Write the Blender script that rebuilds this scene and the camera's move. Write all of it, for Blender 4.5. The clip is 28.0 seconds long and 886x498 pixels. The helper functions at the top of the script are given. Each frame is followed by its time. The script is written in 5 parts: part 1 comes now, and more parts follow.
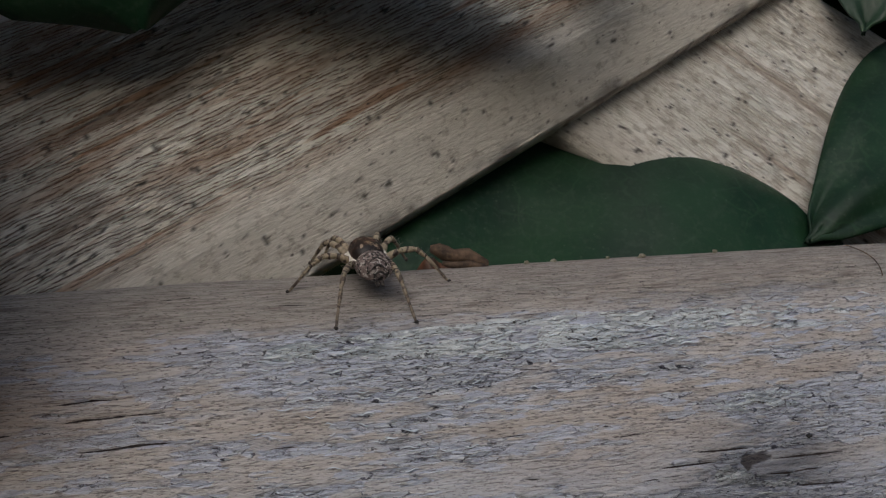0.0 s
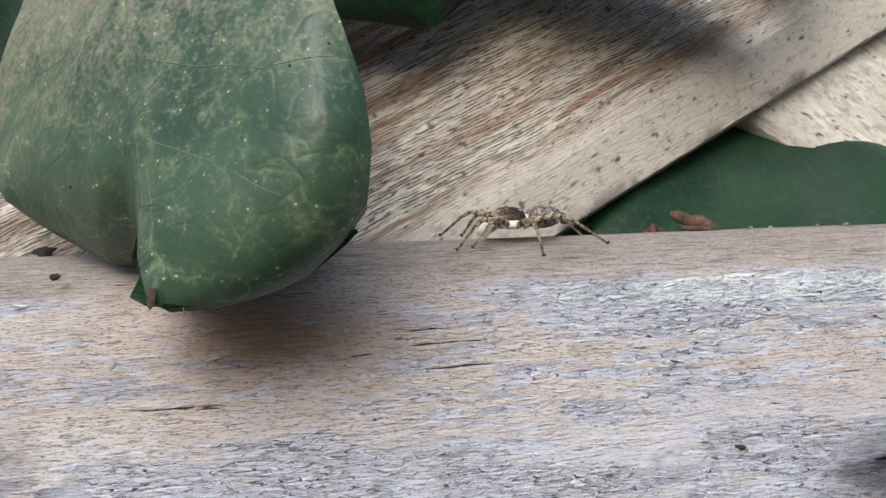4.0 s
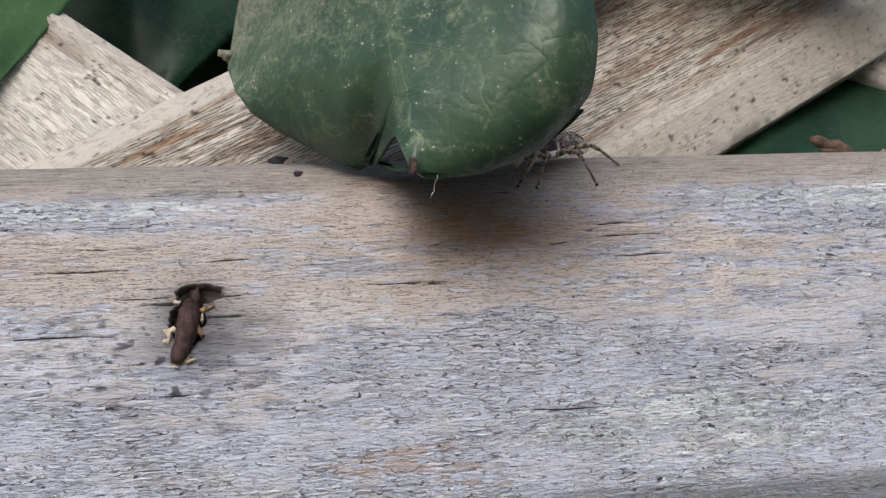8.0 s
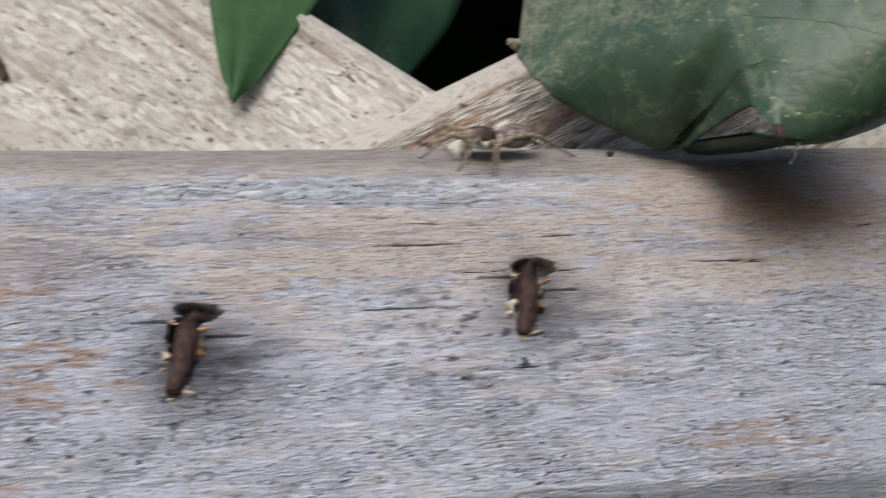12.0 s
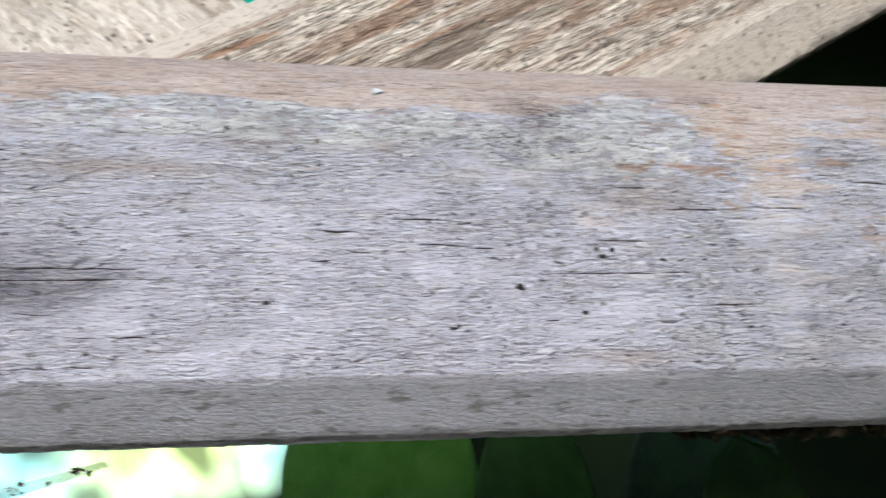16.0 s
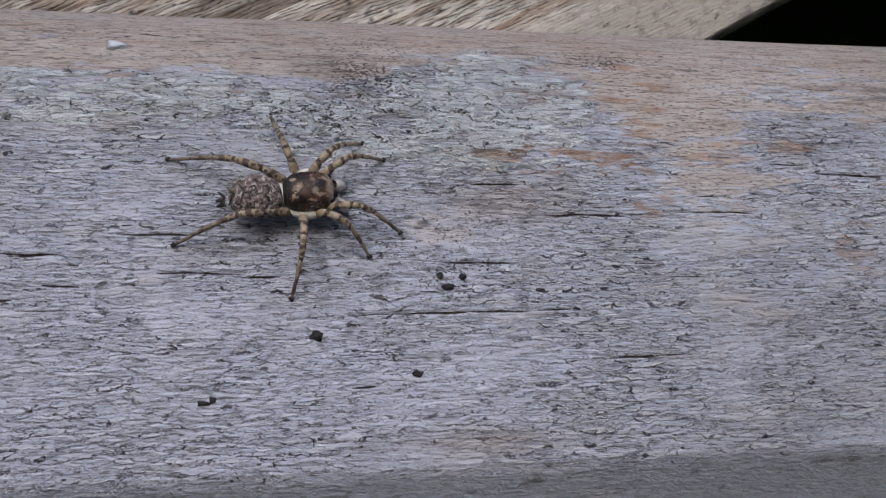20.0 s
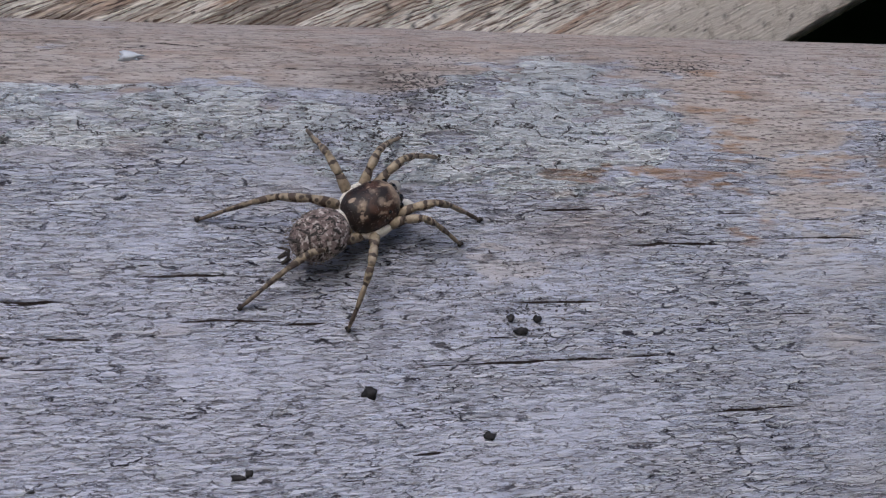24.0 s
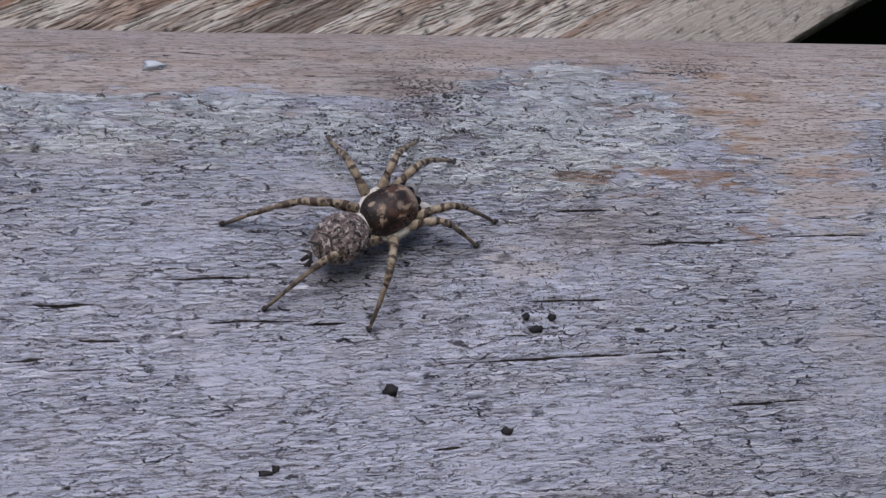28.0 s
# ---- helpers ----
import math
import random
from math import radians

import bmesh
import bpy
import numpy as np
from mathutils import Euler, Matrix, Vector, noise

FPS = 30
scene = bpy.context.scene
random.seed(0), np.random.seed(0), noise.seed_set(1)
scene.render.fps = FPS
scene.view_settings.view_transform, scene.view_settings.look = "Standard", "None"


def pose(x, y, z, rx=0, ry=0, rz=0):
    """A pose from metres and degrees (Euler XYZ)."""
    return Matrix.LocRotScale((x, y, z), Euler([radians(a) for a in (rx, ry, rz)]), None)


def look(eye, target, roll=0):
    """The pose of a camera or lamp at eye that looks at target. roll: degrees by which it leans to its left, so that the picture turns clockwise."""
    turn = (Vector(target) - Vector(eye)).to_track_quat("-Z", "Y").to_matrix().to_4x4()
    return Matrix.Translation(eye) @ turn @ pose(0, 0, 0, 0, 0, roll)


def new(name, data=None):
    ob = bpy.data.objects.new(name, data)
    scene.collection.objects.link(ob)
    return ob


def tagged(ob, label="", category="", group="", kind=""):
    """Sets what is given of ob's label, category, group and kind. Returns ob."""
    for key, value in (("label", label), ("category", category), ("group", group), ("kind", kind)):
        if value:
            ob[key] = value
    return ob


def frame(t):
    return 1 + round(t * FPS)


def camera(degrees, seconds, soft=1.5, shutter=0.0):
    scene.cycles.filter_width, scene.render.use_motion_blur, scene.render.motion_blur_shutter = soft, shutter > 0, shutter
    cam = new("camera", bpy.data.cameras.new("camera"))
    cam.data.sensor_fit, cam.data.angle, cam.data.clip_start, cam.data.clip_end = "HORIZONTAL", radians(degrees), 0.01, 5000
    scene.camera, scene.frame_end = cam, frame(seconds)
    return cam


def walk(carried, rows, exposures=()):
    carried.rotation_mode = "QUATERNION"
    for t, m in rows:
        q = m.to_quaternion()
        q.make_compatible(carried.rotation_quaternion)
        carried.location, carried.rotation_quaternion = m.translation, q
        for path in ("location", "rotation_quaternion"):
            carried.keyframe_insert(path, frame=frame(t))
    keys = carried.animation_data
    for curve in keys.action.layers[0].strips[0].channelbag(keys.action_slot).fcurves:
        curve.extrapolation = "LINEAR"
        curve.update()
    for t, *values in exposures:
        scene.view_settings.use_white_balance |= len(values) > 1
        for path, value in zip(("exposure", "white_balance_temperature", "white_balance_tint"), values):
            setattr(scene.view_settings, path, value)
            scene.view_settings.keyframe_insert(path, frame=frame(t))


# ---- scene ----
cam = camera(49.0, 28.0, soft=1.1, shutter=0.4)
PATH = [
    (0.0, pose(-0.00588, -0.07204, -0.00290, 109.116, 0, -13.794) @ pose(0, 0, 0, 0, 0, -7.703)),
    (0.5, pose(-0.00540, -0.07375, -0.00358, 109.012, 0, -13.509) @ pose(0, 0, 0, 0, 0, -7.910)),
    (1.0, pose(-0.00474, -0.07878, -0.00221, 109.712, 0, -13.266) @ pose(0, 0, 0, 0, 0, -8.068)),
    (1.5, pose(-0.00884, -0.08294, -0.00311, 110.716, 0, -12.856) @ pose(0, 0, 0, 0, 0, -7.318)),
    (2.0, pose(-0.01424, -0.07788, -0.00875, 110.148, 0, -12.869) @ pose(0, 0, 0, 0, 0, -7.002)),
    (2.5, pose(-0.01784, -0.07825, -0.00599, 109.931, 0, -12.616) @ pose(0, 0, 0, 0, 0, -6.593)),
    (4.5, pose(-0.03237, -0.08614, -0.00944, 107.771, 0, -11.243) @ pose(0, 0, 0, 0, 0, -5.909)),
    (5.0, pose(-0.03262, -0.08919, -0.01336, 108.495, 0, -11.026) @ pose(0, 0, 0, 0, 0, -6.408)),
    (5.5, pose(-0.03570, -0.08994, -0.01574, 109.067, 0, -10.968) @ pose(0, 0, 0, 0, 0, -6.322)),
    (6.0, pose(-0.03648, -0.09322, -0.01623, 110.002, 0, -10.895) @ pose(0, 0, 0, 0, 0, -6.355)),
    (6.5, pose(-0.04436, -0.09038, -0.01893, 110.023, 0, -9.780) @ pose(0, 0, 0, 0, 0, -5.788)),
    (7.0, pose(-0.04671, -0.08790, -0.01940, 110.068, 0, -9.663) @ pose(0, 0, 0, 0, 0, -5.579)),
    (7.5, pose(-0.04558, -0.08583, -0.02219, 110.279, 0, -9.858) @ pose(0, 0, 0, 0, 0, -5.756)),
    (8.0, pose(-0.04848, -0.08739, -0.02369, 111.103, 0, -9.870) @ pose(0, 0, 0, 0, 0, -5.491)),
    (8.5, pose(-0.04837, -0.08505, -0.02431, 111.431, 0, -9.938) @ pose(0, 0, 0, 0, 0, -6.017)),
    (9.0, pose(-0.04455, -0.07822, -0.02398, 114.158, 0, -9.410) @ pose(0, 0, 0, 0, 0, -6.168)),
    (9.5, pose(-0.03964, -0.06920, -0.02520, 115.672, 0, -9.577) @ pose(0, 0, 0, 0, 0, -6.036)),
    (10.0, pose(-0.04051, -0.06365, -0.02472, 117.202, 0, -9.406) @ pose(0, 0, 0, 0, 0, -6.276)),
    (10.5, pose(-0.04361, -0.07267, -0.02437, 114.896, 0, -9.939) @ pose(0, 0, 0, 0, 0, -6.558)),
    (11.0, pose(-0.05190, -0.07591, -0.02573, 114.626, 0, -9.984) @ pose(0, 0, 0, 0, 0, -6.797)),
    (11.5, pose(-0.06390, -0.07985, -0.02603, 114.489, 0, -10.411) @ pose(0, 0, 0, 0, 0, -6.355)),
    (13.5, pose(-0.15174, -0.07311, -0.04028, 118.415, 0, -16.176) @ pose(0, 0, 0, 0, 0, -7.833)),
    (14.0, pose(-0.17645, -0.08737, -0.03817, 114.603, 0, -14.260) @ pose(0, 0, 0, 0, 0, -6.152)),
    (14.5, pose(-0.20200, -0.09769, -0.03328, 110.517, 0, -13.721) @ pose(0, 0, 0, 0, 0, -5.144)),
    (15.0, pose(-0.22786, -0.10213, -0.03715, 110.981, 0, -12.800) @ pose(0, 0, 0, 0, 0, -3.577)),
    (15.5, pose(-0.25242, -0.09513, -0.03557, 110.349, 0, -12.425) @ pose(0, 0, 0, 0, 0, -3.660)),
    (16.0, pose(-0.27330, -0.08946, -0.03293, 109.440, 0, -11.793) @ pose(0, 0, 0, 0, 0, -3.677)),
    (16.5, pose(-0.28802, -0.08564, -0.03239, 109.206, 0, -11.019) @ pose(0, 0, 0, 0, 0, -3.733)),
    (17.0, pose(-0.30061, -0.08040, -0.03135, 108.408, 0, -9.956) @ pose(0, 0, 0, 0, 0, -3.204)),
    (17.2, pose(-0.30281, -0.08040, -0.03105, 108.408, 0, -9.956) @ pose(0, 0, 0, 0, 0, -3.204)),
    (17.5, pose(-0.28011, -0.08243, -0.02843, 107.674, 0, -10.556) @ pose(0, 0, 0, 0, 0, -3.405)),
    (18.0, pose(-0.25606, -0.07572, -0.02919, 109.271, 0, -12.491) @ pose(0, 0, 0, 0, 0, -4.924)),
    (18.5, pose(-0.25534, -0.06979, -0.02526, 110.159, 0, -12.080) @ pose(0, 0, 0, 0, 0, -4.887)),
    (19.0, pose(-0.25484, -0.06801, -0.02439, 109.997, 0, -12.253) @ pose(0, 0, 0, 0, 0, -4.816)),
    (19.5, pose(-0.25201, -0.06597, -0.02447, 110.507, 0, -12.904) @ pose(0, 0, 0, 0, 0, -4.923)),
    (20.0, pose(-0.25219, -0.06154, -0.02207, 110.371, 0, -12.899) @ pose(0, 0, 0, 0, 0, -4.748)),
    (20.5, pose(-0.25250, -0.06060, -0.02092, 110.875, 0, -12.869) @ pose(0, 0, 0, 0, 0, -4.919)),
    (21.0, pose(-0.25439, -0.05694, -0.02142, 111.932, 0, -12.791) @ pose(0, 0, 0, 0, 0, -4.702)),
    (21.5, pose(-0.25647, -0.05699, -0.02023, 111.585, 0, -13.756) @ pose(0, 0, 0, 0, 0, -4.806)),
    (22.0, pose(-0.25523, -0.05576, -0.01840, 111.620, 0, -13.985) @ pose(0, 0, 0, 0, 0, -5.546)),
    (22.5, pose(-0.25485, -0.05219, -0.01754, 111.551, 0, -13.536) @ pose(0, 0, 0, 0, 0, -5.479)),
    (24.5, pose(-0.25315, -0.05273, -0.01713, 111.521, 0, -12.232) @ pose(0, 0, 0, 0, 0, -5.464)),
    (25.0, pose(-0.25292, -0.05546, -0.01607, 111.554, 0, -12.106) @ pose(0, 0, 0, 0, 0, -5.379)),
    (25.5, pose(-0.25303, -0.05630, -0.01696, 111.446, 0, -11.563) @ pose(0, 0, 0, 0, 0, -5.350)),
    (26.0, pose(-0.25453, -0.05604, -0.01764, 111.184, 0, -11.741) @ pose(0, 0, 0, 0, 0, -5.268)),
    (26.5, pose(-0.25579, -0.05569, -0.01656, 111.034, 0, -11.500) @ pose(0, 0, 0, 0, 0, -5.231)),
    (27.0, pose(-0.25497, -0.05488, -0.01622, 110.814, 0, -11.730) @ pose(0, 0, 0, 0, 0, -5.348)),
    (27.5, pose(-0.25436, -0.05480, -0.01644, 111.406, 0, -11.441) @ pose(0, 0, 0, 0, 0, -5.575)),
    (28.0, pose(-0.25457, -0.05396, -0.01773, 111.441, 0, -11.961) @ pose(0, 0, 0, 0, 0, -5.768)),
]
EXPOSURES = [(0.0, -1.25, 5680, 9), (1.0, -1.1, 5680, 9), (2.0, -0.8, 5670, 9), (2.5, -0.45, 5670, 9), (4.5, 0.15, 5640, 9), (6.0, 0.1, 5640, 9), (8.0, -0.14, 5640, 10), (11.5, -0.28, 5610, 10), (13.5, 0.1, 5730, 9), (15.0, 0.2, 5770, 9), (16.0, 0.08, 5660, 9), (17.0, -0.04, 5500, 9), (18.5, -0.5, 5460, 13), (22.0, -0.78, 5420, 14), (28.0, -0.79, 5310, 17)]
walk(cam, PATH, EXPOSURES)
cam.data.dof.use_dof = True
cam.data.dof.focus_distance = 0.066
cam.data.dof.aperture_fstop = 200.0

# ---- light: a bright, softly clouded sky ----
world = bpy.data.worlds.new("sky")
scene.world = world
world.use_nodes = True
wn = world.node_tree.nodes
sky = wn.new("ShaderNodeTexSky")
sky.sky_type = "NISHITA"
sky.sun_disc = False
sky.sun_elevation, sky.sun_rotation = radians(21.6), radians(200)
sky.dust_density = 4.0
world.node_tree.links.new(sky.outputs[0], wn["Background"].inputs[0])
wn["Background"].inputs[1].default_value = 0.15
sun = new("sun", bpy.data.lights.new("sun", "SUN"))
sun.data.energy, sun.data.angle, sun.data.color = 1.2, radians(38), (1.0, 0.965, 0.92)
sun.matrix_world = look((-0.36, -1.0, 0.42), (0, 0, 0))

MM = 0.001

# ---- fields: smooth noise on arrays ----


def vnoise(x, y, seed):
    table = np.random.RandomState(seed).rand(256, 256)
    xi, yi = np.floor(x).astype(int), np.floor(y).astype(int)
    fx, fy = x - xi, y - yi
    fx, fy = fx * fx * (3 - 2 * fx), fy * fy * (3 - 2 * fy)
    a, b = table[xi & 255, yi & 255], table[(xi + 1) & 255, yi & 255]
    c, d = table[xi & 255, (yi + 1) & 255], table[(xi + 1) & 255, (yi + 1) & 255]
    return (a + (b - a) * fx) * (1 - fy) + (c + (d - c) * fx) * fy


def fbm(x, y, seed, octaves=4):
    total, gain = 0, 0.5
    for k in range(octaves):
        total = total + gain * vnoise(x * 2 ** k + 17 * k, y * 2 ** k + 31 * k, seed + k)
        gain *= 0.5
    return total


def step(a, b, v):
    t = np.clip((v - a) / (b - a), 0, 1)
    return t * t * (3 - 2 * t)


def blob(x, z, cx, cz, rx, rz):
    return np.exp(-((x - cx) / rx) ** 2 - ((z - cz) / rz) ** 2)


# ---- materials ----


class Nodes:
    """A short way to write node materials."""

    def __init__(self, name):
        self.mat = bpy.data.materials.new(name)
        self.mat.use_nodes = True
        self.tree = self.mat.node_tree
        self.bsdf = self.tree.nodes["Principled BSDF"]

    def link(self, a, b):
        self.tree.links.new(a, b)

    def put(self, socket, v):
        if isinstance(v, bpy.types.NodeSocket):
            self.link(v, socket)
        elif isinstance(v, tuple) and len(v) == 3:
            socket.default_value = (*v, 1)
        else:
            socket.default_value = v

    def coord(self, kind="Object", scale=(1, 1, 1)):
        n = self.tree.nodes.new("ShaderNodeTexCoord")
        m = self.tree.nodes.new("ShaderNodeMapping")
        m.inputs["Scale"].default_value = scale
        self.link(n.outputs[kind], m.inputs["Vector"])
        return m.outputs[0]

    def noise(self, vec, scale, detail=4.0, rough=0.55):
        n = self.tree.nodes.new("ShaderNodeTexNoise")
        self.link(vec, n.inputs["Vector"])
        n.inputs["Scale"].default_value, n.inputs["Detail"].default_value, n.inputs["Roughness"].default_value = scale, detail, rough
        return n.outputs["Fac"]

    def cells(self, vec, scale, feature="F1"):
        n = self.tree.nodes.new("ShaderNodeTexVoronoi")
        n.feature = feature
        self.link(vec, n.inputs["Vector"])
        n.inputs["Scale"].default_value = scale
        return n.outputs["Distance"]

    def ramp(self, fac, a, b, lo=0.0, hi=1.0):
        n = self.tree.nodes.new("ShaderNodeMapRange")
        n.inputs["From Min"].default_value, n.inputs["From Max"].default_value = a, b
        n.inputs["To Min"].default_value, n.inputs["To Max"].default_value = lo, hi
        self.link(fac, n.inputs["Value"])
        return n.outputs["Result"]

    def mix(self, fac, a, b, mode="MIX"):
        n = self.tree.nodes.new("ShaderNodeMix")
        n.data_type, n.blend_type = "RGBA", mode
        self.put(n.inputs["Factor"], fac)
        self.put(n.inputs["A"], a)
        self.put(n.inputs["B"], b)
        return n.outputs["Result"]

    def math(self, op, a, b):
        n = self.tree.nodes.new("ShaderNodeMath")
        n.operation = op
        self.put(n.inputs[0], a)
        self.put(n.inputs[1], b)
        return n.outputs[0]

    def attr(self, name):
        n = self.tree.nodes.new("ShaderNodeAttribute")
        n.attribute_name = name
        return n.outputs["Fac"]

    def rand(self):
        return self.tree.nodes.new("ShaderNodeObjectInfo").outputs["Random"]

    def done(self, color, rough, bump=None, strength=0.3, distance=0.0002, metal=0.0):
        self.put(self.bsdf.inputs["Base Color"], color)
        self.put(self.bsdf.inputs["Roughness"], rough)
        self.bsdf.inputs["Metallic"].default_value = metal
        if bump is not None:
            n = self.tree.nodes.new("ShaderNodeBump")
            n.inputs["Strength"].default_value, n.inputs["Distance"].default_value = strength, distance
            self.link(bump, n.inputs["Height"])
            self.link(n.outputs[0], self.bsdf.inputs["Normal"])
        return self.mat


def flaked(k, arc, long, tall, wander, seed, wide):
    """Curling paint flakes drawn along the grain: which flake (0 to 1), the open crack with shade painted under it, its
    raised lip painted lit, and its lift.
    """
    sep = k.tree.nodes.new("ShaderNodeSeparateXYZ")
    k.link(k.coord("Object"), sep.inputs[0])
    wob = k.tree.nodes.new("ShaderNodeTexNoise")
    k.link(k.coord("Object", (420, 900, 900)), wob.inputs["Vector"])
    wob.inputs["Scale"].default_value, wob.inputs["Detail"].default_value, wob.inputs["Roughness"].default_value = 1.0, 4.0, 0.65
    bend = k.tree.nodes.new("ShaderNodeSeparateXYZ")
    k.link(wob.outputs["Color"], bend.inputs[0])
    at = k.tree.nodes.new("ShaderNodeCombineXYZ")
    k.link(k.math("ADD", k.math("MULTIPLY", sep.outputs["X"], 1000.0 / long), k.math("MULTIPLY", bend.outputs["X"], wander)), at.inputs[0])
    k.link(k.math("ADD", k.math("MULTIPLY", arc, 1.0 / tall), k.math("ADD", k.math("MULTIPLY", bend.outputs["Y"], wander * 1.7), float(seed))), at.inputs[1])
    edge = k.tree.nodes.new("ShaderNodeTexVoronoi")
    cell = k.tree.nodes.new("ShaderNodeTexVoronoi")
    for n in (edge, cell):
        n.voronoi_dimensions = "2D"
        n.inputs["Scale"].default_value = 1.0
        k.link(at.outputs[0], n.inputs["Vector"])
    edge.feature = "DISTANCE_TO_EDGE"
    rim = edge.outputs["Distance"]
    pick = k.tree.nodes.new("ShaderNodeSeparateXYZ")
    k.link(cell.outputs["Color"], pick.inputs[0])
    centre = k.tree.nodes.new("ShaderNodeSeparateXYZ")
    k.link(cell.outputs["Position"], centre.inputs[0])
    here = k.tree.nodes.new("ShaderNodeSeparateXYZ")
    k.link(at.outputs[0], here.inputs[0])
    high = k.math("SUBTRACT", here.outputs["Y"], centre.outputs["Y"])
    gape = k.ramp(pick.outputs["Y"], 0.10, 1.0, wide * 0.25, wide)
    under = k.ramp(high, 0.02, -0.16)
    crack_shade = k.math("MULTIPLY", k.ramp(k.math("SUBTRACT", rim, gape), 0.025, -0.025), k.math("MAXIMUM", under, 0.12))
    lip_light = k.math("MULTIPLY", k.math("MULTIPLY", k.ramp(k.math("SUBTRACT", rim, gape), 0.01, 0.05), k.ramp(k.math("SUBTRACT", rim, gape), 0.26, 0.10)), under)
    return pick.outputs["X"], crack_shade, lip_light, k.ramp(high, 0.5, -0.5)


def rail_material():
    k = Nodes("weathered_painted_wood")
    arc = k.attr("arc")
    fine = k.noise(k.coord("Object", (70, 900, 900)), 8.0, 6.0, 0.7)
    soft = k.noise(k.coord("Object", (60, 160, 160)), 1.0, 3.0)
    mottle = k.noise(k.coord("Object", (150, 330, 330)), 1.0, 4.0, 0.6)
    streak = k.noise(k.coord("Object", (300, 4200, 4200)), 1.0, 4.0, 0.6)
    hair = k.noise(k.coord("Object", (900, 7500, 7500)), 1.0, 3.0, 0.6)
    gritty = k.noise(k.coord("Object", (2600, 5200, 5200)), 1.0, 2.0)
    rough = k.noise(k.coord("Object", (900, 2200, 2200)), 1.0, 5.0, 0.75)
    # bare wood: cream to grey, with short dark pores along the grain
    wood = k.mix(k.ramp(soft, 0.35, 0.65), (0.62, 0.56, 0.535), (0.67, 0.635, 0.63))
    wood = k.mix(k.ramp(mottle, 0.50, 0.68, 0, 0.5), wood, (0.51, 0.435, 0.395))
    wood = k.mix(k.ramp(fine, 0.44, 0.60, 0, 0.4), wood, (0.38, 0.335, 0.30))
    wood = k.mix(k.ramp(streak, 0.56, 0.68, 0, 0.7), wood, (0.19, 0.155, 0.135))
    pore = k.math("ADD", k.cells(k.coord("Object", (1600, 6000, 6000)), 1.0), k.math("MULTIPLY", k.math("SUBTRACT", gritty, 0.5), 0.6))
    wood = k.mix(k.math("MULTIPLY", k.ramp(pore, 0.40, 0.20, 0.0, 0.85), k.ramp(rough, 0.40, 0.52)), wood, (0.10, 0.08, 0.072))
    paint = k.mix(k.ramp(fine, 0.38, 0.64), (0.75, 0.80, 0.98), (0.60, 0.635, 0.80))
    paint = k.mix(k.ramp(mottle, 0.50, 0.66, 0, 0.5), paint, (0.64, 0.60, 0.60))
    # small tight flakes everywhere, larger lifted ones where the coat is thick
    which, crack_shade, lip_light, lift = flaked(k, arc, 2.7, 0.43, 1.5, 0, 0.07)
    which2, crack_shade2, lip_light2, lift2 = flaked(k, arc, 2.6, 0.66, 2.0, 40, 0.075)
    chip = k.attr("chip")
    left = k.ramp(k.math("ADD", k.attr("paint"), k.math("MULTIPLY", which, 0.8)), 0.84, 0.92)
    left2 = k.math("MULTIPLY", k.ramp(k.math("ADD", chip, k.math("MULTIPLY", which2, 0.6)), 0.64, 0.69), k.ramp(k.attr("paint"), 0.1, 0.4))
    region = k.noise(k.coord("Object", (90, 210, 210)), 1.0, 4.0, 0.6)
    opened = k.math("MULTIPLY", k.ramp(region, 0.36, 0.56, 0.4, 1.0), k.ramp(k.attr("bevel"), 0.0, 1.0, 1.0, 0.25))
    crack_shade = k.math("MULTIPLY", k.math("MULTIPLY", crack_shade, left), opened)
    lip_light = k.math("MULTIPLY", k.math("MULTIPLY", lip_light, left), opened)
    crack_shade2, lip_light2 = k.math("MULTIPLY", crack_shade2, left2), k.math("MULTIPLY", lip_light2, left2)
    # a thin grey wash of old paint is left in the grain even where the flakes are gone
    wash = k.math("MULTIPLY", k.math("MAXIMUM", k.attr("paint"), k.attr("wash")), k.ramp(fine, 0.36, 0.62, 0.97, 0.6))
    c = k.mix(wash, wood, k.mix(k.ramp(mottle, 0.42, 0.62), (0.59, 0.63, 0.76), (0.60, 0.59, 0.64)))
    paint = k.mix(k.ramp(which, 0.2, 1.0, 0, 0.4), paint, (0.53, 0.55, 0.64))
    c = k.mix(k.math("MULTIPLY", left, 0.85), c, paint)
    # shade under lifted edges, then light on the lips, both put into the colour
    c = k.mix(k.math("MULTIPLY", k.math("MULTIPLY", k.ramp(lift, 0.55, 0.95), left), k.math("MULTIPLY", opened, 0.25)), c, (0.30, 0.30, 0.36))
    c = k.mix(k.math("MULTIPLY", lip_light, 0.75), c, (0.86, 0.88, 0.92))
    # the coat is bluest where it is thickest; past it a falling-off of light is painted in
    c = k.mix(k.math("MULTIPLY", k.attr("blue"), 0.55), c, (0.80, 0.82, 1.0))
    c = k.mix(k.math("MULTIPLY", k.attr("dimming"), k.ramp(fine, 0.35, 0.65, 0.25, 0.55)), c, (0.30, 0.30, 0.335))
    # shallow waves of lifted paint, with hairline cracks that run along them and break off
    wave = k.noise(k.coord("Object", (430, 2300, 2300)), 1.0, 3.0, 0.6)
    ripple = k.noise(k.coord("Object", (800, 4600, 4600)), 1.0, 2.0, 0.5)
    gap = k.noise(k.coord("Object", (520, 900, 900)), 1.0, 2.0)
    painted = k.math("MULTIPLY", k.ramp(k.attr("paint"), 0.25, 0.75), opened)
    crest = k.math("ABSOLUTE", k.math("SUBTRACT", wave, 0.5), 0.0)
